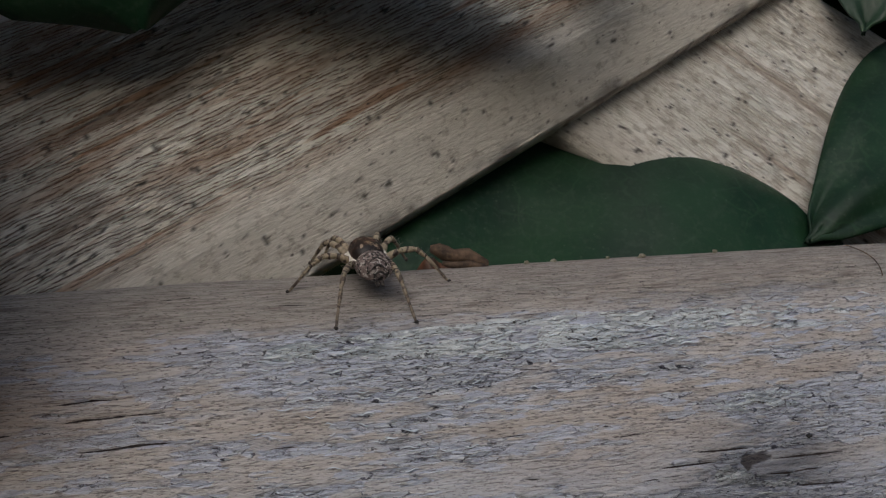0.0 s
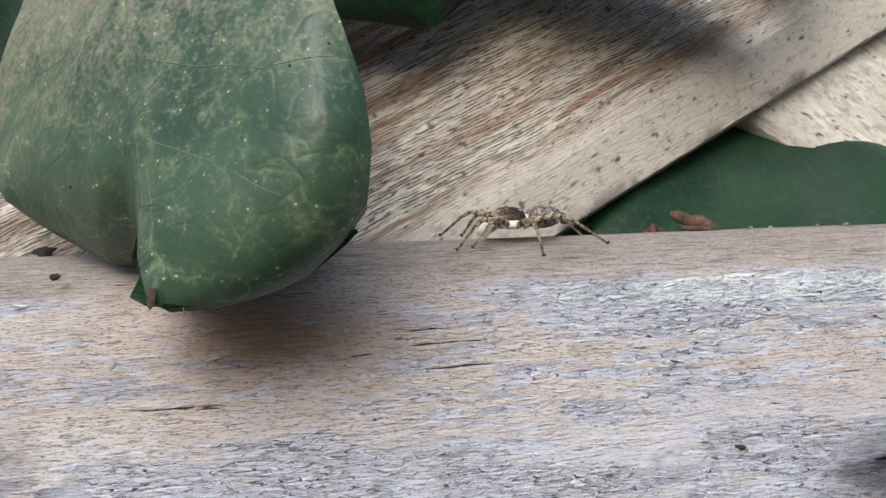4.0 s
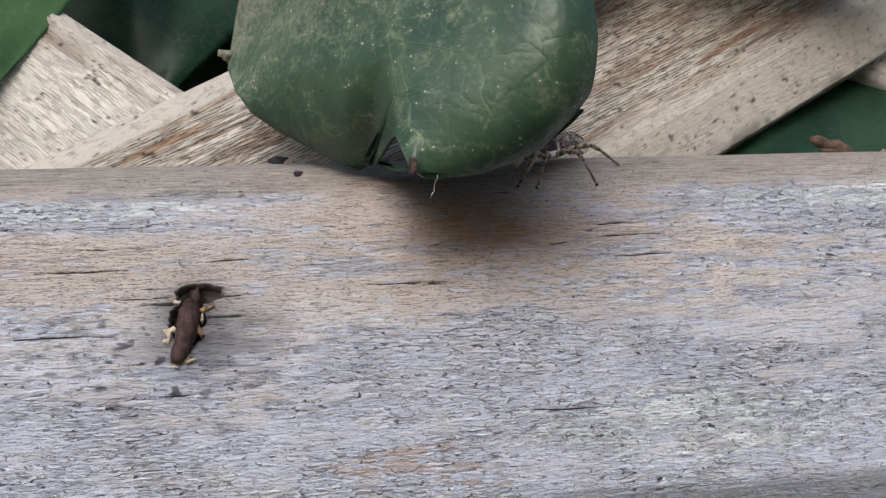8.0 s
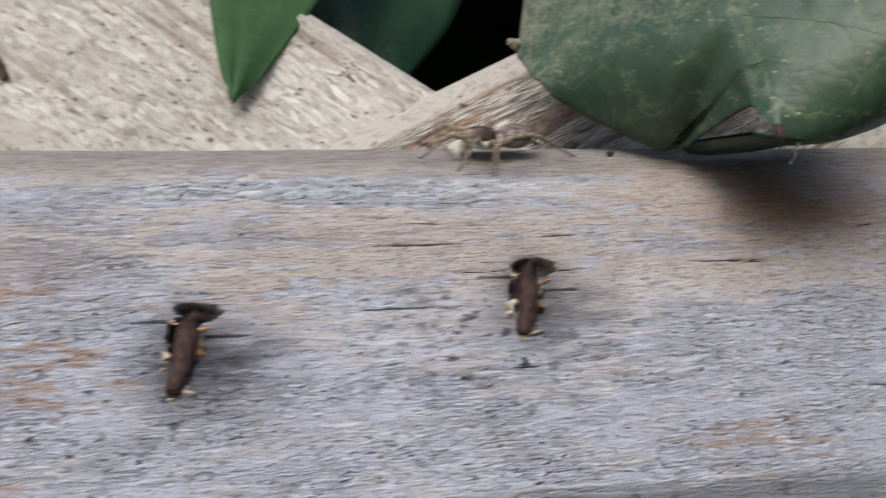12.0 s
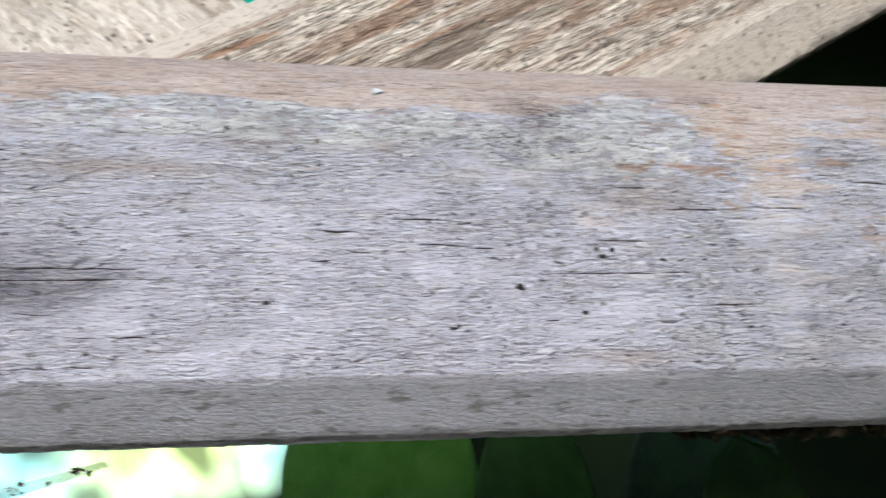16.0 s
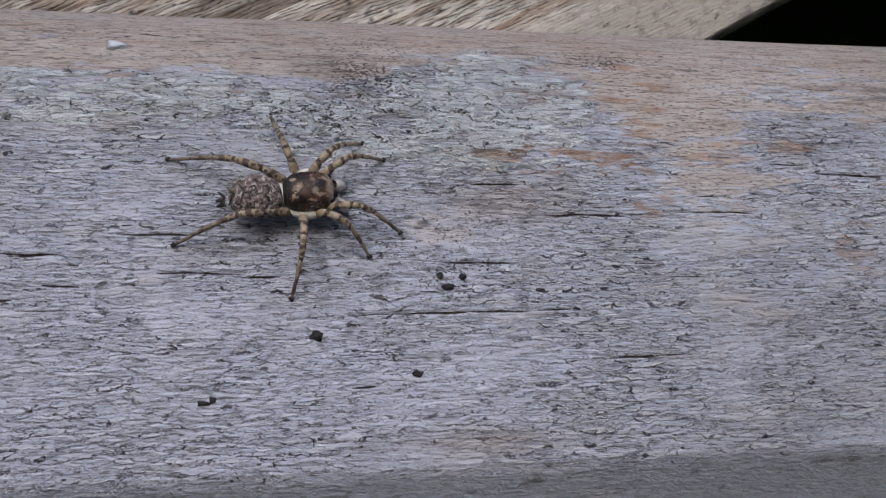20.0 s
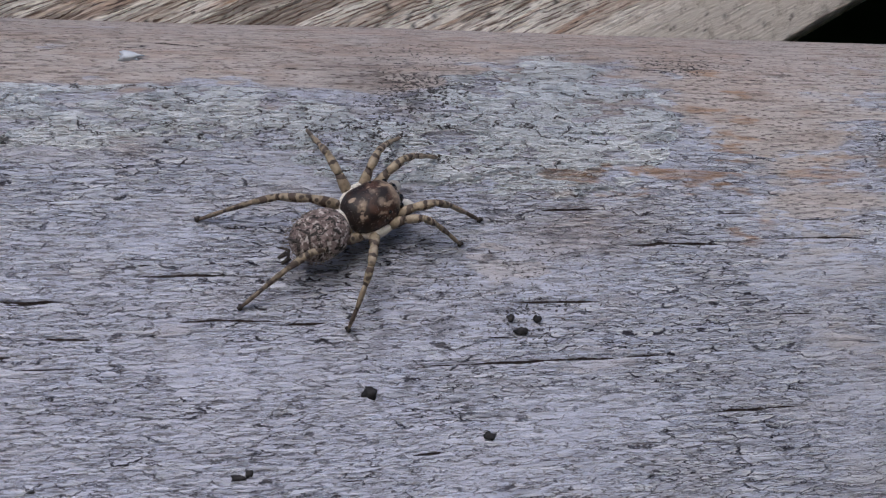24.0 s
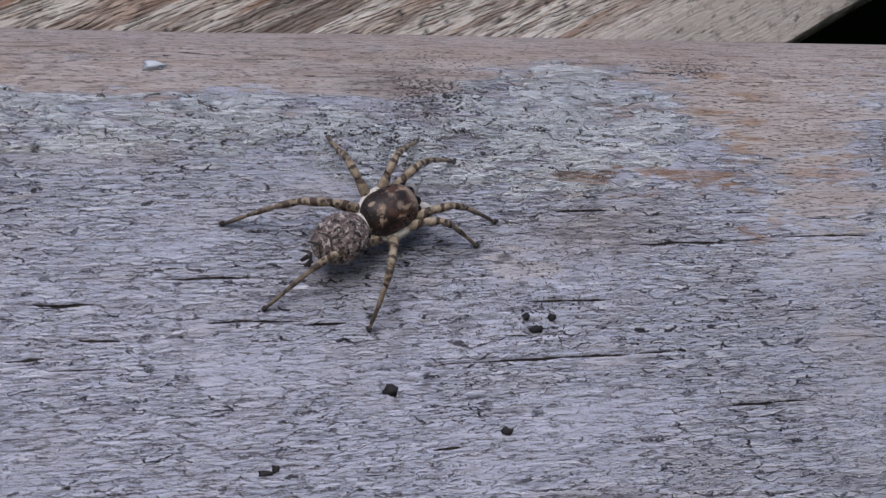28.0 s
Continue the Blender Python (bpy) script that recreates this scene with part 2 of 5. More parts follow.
    crest2 = k.math("ABSOLUTE", k.math("SUBTRACT", ripple, 0.5), 0.0)
    line = k.math("MULTIPLY", k.ramp(crest, 0.021, 0.008), k.ramp(gap, 0.44, 0.54))
    line2 = k.math("MULTIPLY", k.ramp(crest2, 0.020, 0.008, 0, 0.75), k.ramp(gap, 0.56, 0.46))
    line = k.math("MULTIPLY", k.math("MAXIMUM", line, line2), painted)
    # relief shading in the colour: wave troughs darkened, crests lightened
    c = k.mix(k.math("MULTIPLY", painted, k.ramp(wave, 0.40, 0.52, 0.22, 0.0)), c, (0.40, 0.405, 0.47))
    c = k.mix(k.math("MULTIPLY", painted, k.ramp(wave, 0.53, 0.64, 0.0, 0.4)), c, (0.86, 0.88, 0.94))
    c = k.mix(k.math("MULTIPLY", line, k.ramp(k.attr("crisp"), 0.0, 1.0, 0.62, 0.78)), c, (0.05, 0.045, 0.06))
    # crevice shade below each small flake, painted near-black
    c = k.mix(k.math("MULTIPLY", crack_shade, 0.96), c, (0.035, 0.03, 0.045))
    thick = k.mix(k.ramp(soft, 0.4, 0.6), (0.83, 0.89, 0.98), (0.91, 0.95, 1.0))
    thick = k.mix(k.ramp(gritty, 0.58, 0.70, 0, 0.25), thick, (0.36, 0.36, 0.37))
    c = k.mix(k.math("MULTIPLY", left2, 0.92), c, thick)
    # the larger flakes get their under-edge shade as colour too
    c = k.mix(k.math("MULTIPLY", crack_shade2, 0.95), c, (0.04, 0.036, 0.04))
    c = k.mix(k.ramp(hair, 0.58, 0.64, 0, 0.6), c, (0.15, 0.135, 0.14))
    c = k.mix(k.attr("grey"), c, k.mix(k.ramp(fine, 0.4, 0.62), (0.45, 0.415, 0.385), (0.27, 0.245, 0.225)))
    c = k.mix(k.math("MULTIPLY", k.attr("pink"), k.ramp(streak, 0.40, 0.60, 1.0, 0.55)), c, k.mix(k.ramp(fine, 0.4, 0.6), (0.53, 0.435, 0.385), (0.40, 0.325, 0.285)))
    c = k.mix(k.math("MULTIPLY", k.attr("rust"), k.ramp(streak, 0.40, 0.60, 1.0, 0.45)), c, k.mix(k.ramp(fine, 0.4, 0.6), (0.50, 0.30, 0.165), (0.38, 0.235, 0.14)))
    bare = k.math("MAXIMUM", k.attr("pink"), k.attr("grey"))
    c = k.mix(k.math("MULTIPLY", bare, k.ramp(streak, 0.52, 0.64, 0, 0.7)), c, (0.17, 0.135, 0.115))
    c = k.mix(k.math("MULTIPLY", bare, k.math("MULTIPLY", k.ramp(pore, 0.32, 0.15, 0.0, 0.85), k.ramp(rough, 0.42, 0.54))), c, (0.10, 0.08, 0.072))
    c = k.mix(k.attr("soot"), c, (0.045, 0.045, 0.06))
    # this mask paints the shade inside torn holes, and a darker lower edge
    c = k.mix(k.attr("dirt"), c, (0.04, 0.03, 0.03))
    pep = k.ramp(k.math("ADD", k.noise(k.coord("Object", (3300, 5600, 5600)), 1.0, 4.0, 0.65), k.math("MULTIPLY", k.attr("pepper"), 0.24)), 0.71, 0.77, 0, 0.92)
    c = k.mix(pep, c, (0.035, 0.03, 0.032))
    dots = k.cells(k.coord("Object", (300, 620, 620)), 1.0)
    c = k.mix(k.math("MULTIPLY", k.ramp(dots, 0.075, 0.045), k.ramp(gritty, 0.46, 0.56)), c, (0.04, 0.036, 0.04))
    # long splits, with the shade of their depth painted in
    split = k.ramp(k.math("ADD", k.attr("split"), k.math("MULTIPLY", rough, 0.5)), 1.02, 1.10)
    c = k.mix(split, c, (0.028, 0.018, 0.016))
    h = k.math("SUBTRACT", k.math("MULTIPLY", k.math("MULTIPLY", lift, left), opened), k.math("MULTIPLY", k.math("MAXIMUM", crack_shade, split), 1.1))
    h = k.math("ADD", h, k.math("MULTIPLY", painted, k.math("SUBTRACT", k.math("MULTIPLY", wave, 2.2), line)))
    h = k.math("ADD", h, k.math("MULTIPLY", k.math("SUBTRACT", k.math("MULTIPLY", left2, k.math("ADD", lift2, 0.6)), k.math("MULTIPLY", crack_shade2, 1.0)), 1.5))
    h = k.math("ADD", h, k.math("ADD", k.math("MULTIPLY", fine, 0.6), k.math("SUBTRACT", k.math("MULTIPLY", rough, 0.6), k.math("MULTIPLY", k.ramp(hair, 0.5, 0.7), 0.5))))
    c = k.mix(k.ramp(gritty, 0.62, 0.70, 0, 0.5), c, (0.12, 0.11, 0.115))
    c = k.mix(k.math("MULTIPLY", k.attr("bevel"), k.ramp(rough, 0.3, 0.7, 0.25, 0.8)), c, (0.34, 0.38, 0.45))
    c = k.mix(k.math("MULTIPLY", k.attr("bevel"), k.ramp(k.noise(k.coord("Object", (340, 900, 900)), 1.0, 6.0, 0.7), 0.55, 0.64, 0, 0.7)), c, (0.12, 0.12, 0.125))
    h = k.math("ADD", h, k.math("MULTIPLY", k.attr("bevel"), k.math("MULTIPLY", k.noise(k.coord("Object", (1500, 3200, 3200)), 1.0, 5.0, 0.65), 3.0)))
    return k.done(c, k.ramp(fine, 0.2, 0.8, 0.6, 0.85), h, 1.0, 0.00016)


def slat_material(name, light, mid, dark, grain):
    k = Nodes(name)
    fine = k.noise(k.coord("Object", (120, 1100, 1100)), 5.0, 5.0, 0.6)
    soft = k.noise(k.coord("Object", (60, 60, 60)), 1.0, 4.0)
    rough = k.noise(k.coord("Object", (700, 2000, 2000)), 1.0, 4.0, 0.65)
    # raised grain: each ridge ends in a dark, torn groove
    lap = k.math("ADD", k.attr("lap"), k.math("MULTIPLY", rough, 1.3))
    band = k.math("FLOOR", lap, 0.0)
    part_of = k.math("SUBTRACT", lap, band)
    sep = k.tree.nodes.new("ShaderNodeSeparateXYZ")
    k.link(k.coord("Object"), sep.inputs[0])
    at = k.tree.nodes.new("ShaderNodeCombineXYZ")
    k.link(k.math("ADD", k.math("MULTIPLY", sep.outputs["X"], 480.0), k.math("MULTIPLY", band, 5.13)), at.inputs[0])
    k.link(k.math("MULTIPLY", band, 2.91), at.inputs[1])
    cut = k.ramp(k.noise(at.outputs[0], 1.0, 2.0), 0.38, 0.54)
    cut = k.math("MULTIPLY", cut, k.math("SUBTRACT", 1.0, k.attr("smooth")))
    groove = k.math("MULTIPLY", k.math("MULTIPLY", k.ramp(part_of, 0.52, 0.74), k.ramp(part_of, 1.0, 0.95)), cut)
    c = k.mix(k.ramp(fine, 0.35, 0.65), light, mid)
    c = k.mix(k.ramp(soft, 0.46, 0.68, 0, 0.6), c, (0.44, 0.44, 0.38))
    c = k.mix(k.ramp(k.noise(k.coord("Object", (26, 260, 260)), 1.0, 3.0), 0.50, 0.64, 0, 0.75 * grain), c, (0.38, 0.22, 0.13))
    pit = k.noise(k.coord("Object", (520, 900, 900)), 1.0, 4.0, 0.6)
    c = k.mix(k.ramp(pit, 0.50, 0.64, 0, 0.55 * (1.2 - grain)), c, (0.42, 0.36, 0.29))
    c = k.mix(k.math("MULTIPLY", k.attr("valley"), 0.78), c, dark)
    line = k.noise(k.coord("Object", (170, 2600, 2600)), 1.0, 4.0, 0.6)
    c = k.mix(k.math("MULTIPLY", k.ramp(line, 0.52, 0.61, 0, 0.75 * grain), k.ramp(soft, 0.3, 0.6, 1.0, 0.55)), c, dark)
    c = k.mix(k.ramp(k.noise(k.coord("Object", (45, 800, 800)), 1.0, 3.0), 0.58, 0.66, 0, 0.75 * grain), c, (0.36, 0.18, 0.085))
    smooth = k.mix(k.ramp(fine, 0.35, 0.7), (0.68, 0.64, 0.58), (0.54, 0.50, 0.45))
    smooth = k.mix(k.ramp(k.noise(k.coord("Object", (700, 1100, 1100)), 1.0, 4.0, 0.7), 0.52, 0.66, 0, 0.55), smooth, (0.22, 0.18, 0.14))
    c = k.mix(k.attr("smooth"), c, smooth)
    c = k.mix(k.math("MULTIPLY", groove, 0.25 + 0.65 * grain), c, k.mix(k.ramp(soft, 0.4, 0.6), dark, (0.20, 0.105, 0.06)))
    speck = k.cells(k.coord("Object", (520, 800, 800)), 1.0)
    c = k.mix(k.math("MULTIPLY", k.ramp(speck, 0.14, 0.06, 0, 0.85), k.ramp(rough, 0.45, 0.55)), c, (0.06, 0.045, 0.04))
    c = k.mix(k.attr("dirt"), c, (0.04, 0.032, 0.028))
    h = k.math("ADD", fine, k.math("SUBTRACT", k.math("MULTIPLY", part_of, cut), k.math("MULTIPLY", groove, 1.4)))
    return k.done(c, 0.8, h, 1.0, 0.0003)


def leaf_material(name, dark, light, vein, dust=0.25, rough=0.42):
    k = Nodes(name)
    p = k.coord("Object", (1, 1, 1))
    big = k.noise(p, 90.0, 4.0)
    bent = k.tree.nodes.new("ShaderNodeVectorMath")
    wob = k.tree.nodes.new("ShaderNodeTexNoise")
    wob.inputs["Scale"].default_value = 260.0
    k.link(p, wob.inputs["Vector"])
    bent.operation = "MULTIPLY_ADD"
    bent.inputs[1].default_value = (0.003, 0.003, 0.003)
    k.link(wob.outputs["Color"], bent.inputs[0])
    k.link(p, bent.inputs[2])
    net = k.cells(bent.outputs[0], 260.0, "DISTANCE_TO_EDGE")
    tiny = k.noise(p, 1500.0, 3.0)
    c = k.mix(k.ramp(big, 0.38, 0.62), dark, light)
    c = k.mix(k.math("MULTIPLY", k.ramp(net, 0.055, 0.0, 0, 0.42), k.ramp(k.noise(p, 200.0, 3.0), 0.40, 0.60)), c, vein)
    c = k.mix(k.ramp(tiny, 0.50, 0.72, 0, dust), c, (0.30, 0.32, 0.28))
    c = k.mix(k.ramp(k.noise(k.coord("Object", (55, 55, 40)), 1.0, 4.0, 0.6), 0.45, 0.70, 0, dust * 1.3), c, (0.22, 0.24, 0.21))
    spots = k.cells(k.coord("Object", (190, 190, 190)), 1.0)
    c = k.mix(k.ramp(spots, 0.13, 0.06, 0, 0.7 if dust > 0.2 else 0.0), c, (0.26, 0.12, 0.05))
    dots = k.cells(k.coord("Object", (900, 900, 900)), 1.0)
    c = k.mix(k.ramp(dots, 0.13, 0.07, 0, dust * 0.9), c, (0.45, 0.46, 0.40))
    k.bsdf.inputs["Specular IOR Level"].default_value = 0.28
    h = k.math("ADD", k.ramp(net, 0.0, 0.3, 0.0, 0.5), tiny)
    return k.done(c, k.ramp(tiny, 0.3, 0.7, rough - 0.08, rough + 0.15), h, 0.22, 0.0002)


def old_leaf_material():
    """An old ivy leaf: waxy dark green, broken pale veins, brown spots, and dust thickest on its upper part, where it
    also paints a highlight.
    """
    k = Nodes("ivy_leaf_green")
    p = k.coord("Object")
    big, mid, tiny = k.noise(p, 110.0, 4.0), k.noise(p, 420.0, 4.0, 0.65), k.noise(p, 2200.0, 3.0, 0.6)
    warp = k.tree.nodes.new("ShaderNodeTexNoise")
    warp.inputs["Scale"].default_value, warp.inputs["Detail"].default_value = 170.0, 3.0
    k.link(p, warp.inputs["Vector"])
    bent = k.tree.nodes.new("ShaderNodeVectorMath")
    bent.operation = "MULTIPLY_ADD"
    bent.inputs[1].default_value = (0.006, 0.006, 0.006)
    k.link(warp.outputs["Color"], bent.inputs[0])
    k.link(p, bent.inputs[2])
    coarse, small = k.cells(bent.outputs[0], 170.0, "DISTANCE_TO_EDGE"), k.cells(bent.outputs[0], 520.0, "DISTANCE_TO_EDGE")
    c = k.mix(k.ramp(big, 0.38, 0.62), (0.028, 0.064, 0.040), (0.060, 0.108, 0.068))
    c = k.mix(k.ramp(mid, 0.45, 0.65, 0, 0.5), c, (0.070, 0.120, 0.075))
    c = k.mix(k.math("MULTIPLY", k.ramp(small, 0.06, 0.0, 0, 0.4), k.ramp(mid, 0.46, 0.62)), c, (0.11, 0.17, 0.07))
    c = k.mix(k.math("MULTIPLY", k.ramp(coarse, 0.035, 0.0, 0, 0.6), k.ramp(mid, 0.40, 0.60)), c, (0.16, 0.235, 0.11))
    sep = k.tree.nodes.new("ShaderNodeSeparateXYZ")
    k.link(p, sep.inputs[0])
    # dust speckle, plus a painted highlight that grows with height
    lie = k.math("ADD", k.ramp(sep.outputs["Z"], -0.036, -0.016, 0.0, 0.26), k.math("MULTIPLY", mid, 0.5))
    lie = k.math("ADD", lie, k.math("MULTIPLY", tiny, 0.62))
    c = k.mix(k.ramp(lie, 0.60, 0.92, 0, 0.8), c, (0.34, 0.32, 0.255))
    dots = k.cells(p, 1150.0)
    c = k.mix(k.math("MULTIPLY", k.ramp(dots, 0.16, 0.08), k.ramp(mid, 0.46, 0.56)), c, (0.46, 0.45, 0.33))
    spots = k.cells(k.coord("Object", (170, 170, 210)), 1.0)
    c = k.mix(k.math("MULTIPLY", k.ramp(k.math("ADD", spots, k.math("MULTIPLY", tiny, 0.08)), 0.11, 0.08, 0, 0.85), k.ramp(mid, 0.4, 0.5)), c, (0.30, 0.12, 0.045))
    k.bsdf.inputs["Specular IOR Level"].default_value = 0.4
    h = k.math("ADD", k.math("ADD", k.ramp(coarse, 0.0, 0.05, 0, 0.4), k.ramp(small, 0.0, 0.2, 0.0, 0.4)), k.math("MULTIPLY", tiny, 0.6))
    return k.done(c, k.ramp(lie, 0.55, 0.85, 0.36, 0.7), h, 0.3, 0.0002)


def plain(name, a, b, scale, rough=0.7, strength=0.4, dist=0.0001, metal=0.0):
    k = Nodes(name)
    n = k.noise(k.coord("Object"), scale, 5.0, 0.65)
    return k.done(k.mix(k.ramp(n, 0.36, 0.64), a, b), rough, n, strength, dist, metal)


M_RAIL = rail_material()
M_SLAT = slat_material("rough_sawn_slat", (0.90, 0.86, 0.79), (0.74, 0.68, 0.60), (0.13, 0.085, 0.06), 1.0)
# pale pitted wood, raised further in colour to stand for sun on it
M_PALE = slat_material("pale_sunlit_slat", (0.95, 0.92, 0.87), (0.88, 0.84, 0.78), (0.40, 0.32, 0.26), 0.15)
M_IVY = old_leaf_material()
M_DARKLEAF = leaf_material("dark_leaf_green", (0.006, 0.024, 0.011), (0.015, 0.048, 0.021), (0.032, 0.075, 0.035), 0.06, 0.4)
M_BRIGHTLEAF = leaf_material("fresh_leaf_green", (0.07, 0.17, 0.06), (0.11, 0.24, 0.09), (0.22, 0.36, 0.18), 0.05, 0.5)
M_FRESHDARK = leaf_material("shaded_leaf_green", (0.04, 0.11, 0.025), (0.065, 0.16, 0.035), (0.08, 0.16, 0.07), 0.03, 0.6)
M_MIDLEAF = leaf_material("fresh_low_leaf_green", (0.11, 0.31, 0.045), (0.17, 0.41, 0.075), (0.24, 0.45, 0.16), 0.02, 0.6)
for m in (M_MIDLEAF, M_FRESHDARK, M_BRIGHTLEAF):
    # thin blades let light through
    tree = m.node_tree
    clear = tree.nodes.new("ShaderNodeBsdfTranslucent")
    both = tree.nodes.new("ShaderNodeMixShader")
    both.inputs[0].default_value = 0.45
    tree.links.new(tree.nodes["Principled BSDF"].inputs["Base Color"].links[0].from_socket, clear.inputs[0])
    tree.links.new(tree.nodes["Principled BSDF"].outputs[0], both.inputs[1])
    tree.links.new(clear.outputs[0], both.inputs[2])
    tree.links.new(both.outputs[0], tree.nodes["Material Output"].inputs[0])
M_VEIN = plain("leaf_vein", (0.17, 0.25, 0.14), (0.24, 0.32, 0.19), 900, 0.6)
M_FAINT = plain("dusty_vein", (0.09, 0.14, 0.08), (0.15, 0.20, 0.11), 500, 0.6)
M_STALK = plain("leaf_stalk", (0.16, 0.20, 0.07), (0.22, 0.17, 0.09), 500, 0.55)
M_RUST = plain("rusty_iron", (0.030, 0.020, 0.019), (0.105, 0.058, 0.047), 1700, 0.5, 1.0, 0.0003, 0.45)
M_SPLINTER = plain("raw_splinter", (0.62, 0.57, 0.47), (0.42, 0.30, 0.19), 1500, 0.8)
M_TORN = plain("torn_wood", (0.34, 0.17, 0.08), (0.55, 0.36, 0.21), 1500, 0.85)
M_GRIT = plain("black_grit", (0.012, 0.012, 0.014), (0.035, 0.032, 0.035), 2500, 0.8)
M_BARK = plain("dead_bark", (0.045, 0.03, 0.022), (0.17, 0.11, 0.07), 900, 0.85, 0.8, 0.0003)
M_CRUMB = plain("pale_crumb", (0.42, 0.40, 0.32), (0.22, 0.19, 0.13), 2000, 0.8)
M_CHIP = plain("white_paint_chip", (0.72, 0.77, 0.84), (0.60, 0.65, 0.73), 900, 0.6)
M_WEB = plain("spider_silk", (0.6, 0.6, 0.58), (0.75, 0.75, 0.72), 500, 0.4)
# near-black foliage: the deep shade is in the base colour
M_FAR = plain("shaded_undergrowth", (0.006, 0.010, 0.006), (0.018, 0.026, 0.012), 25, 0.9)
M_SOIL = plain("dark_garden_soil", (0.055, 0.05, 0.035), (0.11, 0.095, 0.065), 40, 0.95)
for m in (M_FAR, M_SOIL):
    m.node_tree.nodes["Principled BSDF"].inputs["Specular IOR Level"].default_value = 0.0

# ---- mesh helpers ----


def grid_mesh(name, points, closed_v, m, attrs=None):
    """A mesh from an array of points, rows by columns; closed_v joins the last row to the first."""
    rows, cols, _ = points.shape
    idx = np.arange(rows * cols).reshape(rows, cols)
    nxt = np.roll(idx, -1, axis=0) if closed_v else idx[1:]
    cur = idx if closed_v else idx[:-1]
    quads = np.stack([cur[:, :-1], cur[:, 1:], nxt[:, 1:], nxt[:, :-1]], -1).reshape(-1, 4)
    me = bpy.data.meshes.new(name)
    me.vertices.add(rows * cols)
    me.vertices.foreach_set("co", points.reshape(-1).astype(np.float32))
    me.loops.add(quads.size)
    me.loops.foreach_set("vertex_index", quads.reshape(-1).astype(np.int32))
    me.polygons.add(len(quads))
    me.polygons.foreach_set("loop_start", np.arange(0, quads.size, 4, dtype=np.int32))
    me.polygons.foreach_set("loop_total", np.full(len(quads), 4, dtype=np.int32))
    me.polygons.foreach_set("use_smooth", np.ones(len(quads), dtype=bool))
    for key, values in (attrs or {}).items():
        me.attributes.new(key, "FLOAT", "POINT").data.foreach_set("value", (values if key in ("lap", "arc") else np.clip(values, 0, 1)).reshape(-1).astype(np.float32))
    me.update(calc_edges=True)
    me.materials.append(m)
    return me


def part(name, data, m=None, parent=None, label="", at=None):
    """Links a bmesh or a mesh as one object under a thing or a part."""
    if isinstance(data, bmesh.types.BMesh):
        me = bpy.data.meshes.new(name)
        data.to_mesh(me)
        data.free()
        me.materials.append(m)
        for p in me.polygons:
            p.use_smooth = True
    else:
        me = data
    ob = new(name, me)
    ob.parent = parent
    if at is not None:
        ob.matrix_basis = at
    return tagged(ob, label)


def tube(points, radii, sides=8, bm=None):
    """A tapered tube through points, with closed ends."""
    bm = bm or bmesh.new()
    points = [Vector(p) for p in points]
    rings = []
    for i, p in enumerate(points):
        d = (points[min(i + 1, len(points) - 1)] - points[max(i - 1, 0)]).normalized()
        side = d.cross(Vector((0.13, 0.21, 0.97))).normalized()
        up = side.cross(d)
        rings.append([bm.verts.new(p + (side * math.cos(a) + up * math.sin(a)) * radii[i]) for a in [2 * math.pi * k / sides for k in range(sides)]])
    for r0, r1 in zip(rings, rings[1:]):
        for k in range(sides):
            bm.faces.new((r0[k], r0[(k + 1) % sides], r1[(k + 1) % sides], r1[k]))
    bm.faces.new(rings[0][::-1])
    bm.faces.new(rings[-1])
    return bm


def lump(c, r, seed, rough=0.25, bm=None, turn=None):
    """An uneven pebble-like lump."""
    bm = bm or bmesh.new()
    rnd = random.Random(seed)
    made = bmesh.ops.create_icosphere(bm, subdivisions=2, radius=1)["verts"]
    spin = Euler([rnd.uniform(0, 6) for _ in range(3)]) if turn is None else turn
    for v in made:
        q = v.co * (1 + rough * (noise.noise(v.co * 1.7 + Vector((seed * 3.1, 0, 0)))) * 2)
        q = Vector((q.x * r[0], q.y * r[1], q.z * r[2]))
        q.rotate(spin)
        v.co = q + Vector(c)
    return bm


# ---- the rail ----
PROFILE = [(0.0, 12.0), (0.0, -13.4), (0.35, -14.1), (4.3, -18.3), (5.4, -18.8), (12.0, -16.9), (12.0, 22.0), (10.6, 23.1), (8.4, 23.4), (6.4, 23.2), (4.6, 22.5), (3.0, 21.2), (1.7, 19.4), (0.7, 16.6), (0.15, 14.0)]
NAILS = ((-57.2, 6.6, -58.6, 0.2), (-87.2, 3.2, -88.6, -4.0), (-306.6, -1.6, -303.5, -7.6), (29.6, -1.2, 28.4, -7.2))
CRACKS_LEAF_END = [(-17.7, 11.4, 7.8), (-17.0, 12.7, 3.9), (-16.8, 9.2, 7.2), (-22.7, 10.7, 2.4), (-41.5, 7.1, 9.0), (-56.0, 10.0, 4.5), (-71.7, 9.4, 8.9), (-64.4, 6.6, 5.8), (-73.7, 3.3, 10.1), (-55.6, 6.5, 3.6), (-55.4, 4.7, 2.8), (-37.1, 7.0, 4.7), (-60.0, -2.7, 2.9), (-27.0, -5.8, 8.1), (26.4, 3.7, 6.4), (36.0, 3.5, 7.0), (35.4, 2.3, 6.1), (29.6, 4.7, 5.0), (37.6, 1.2, 5.0), (-17.9, 12.7, 4.8)]
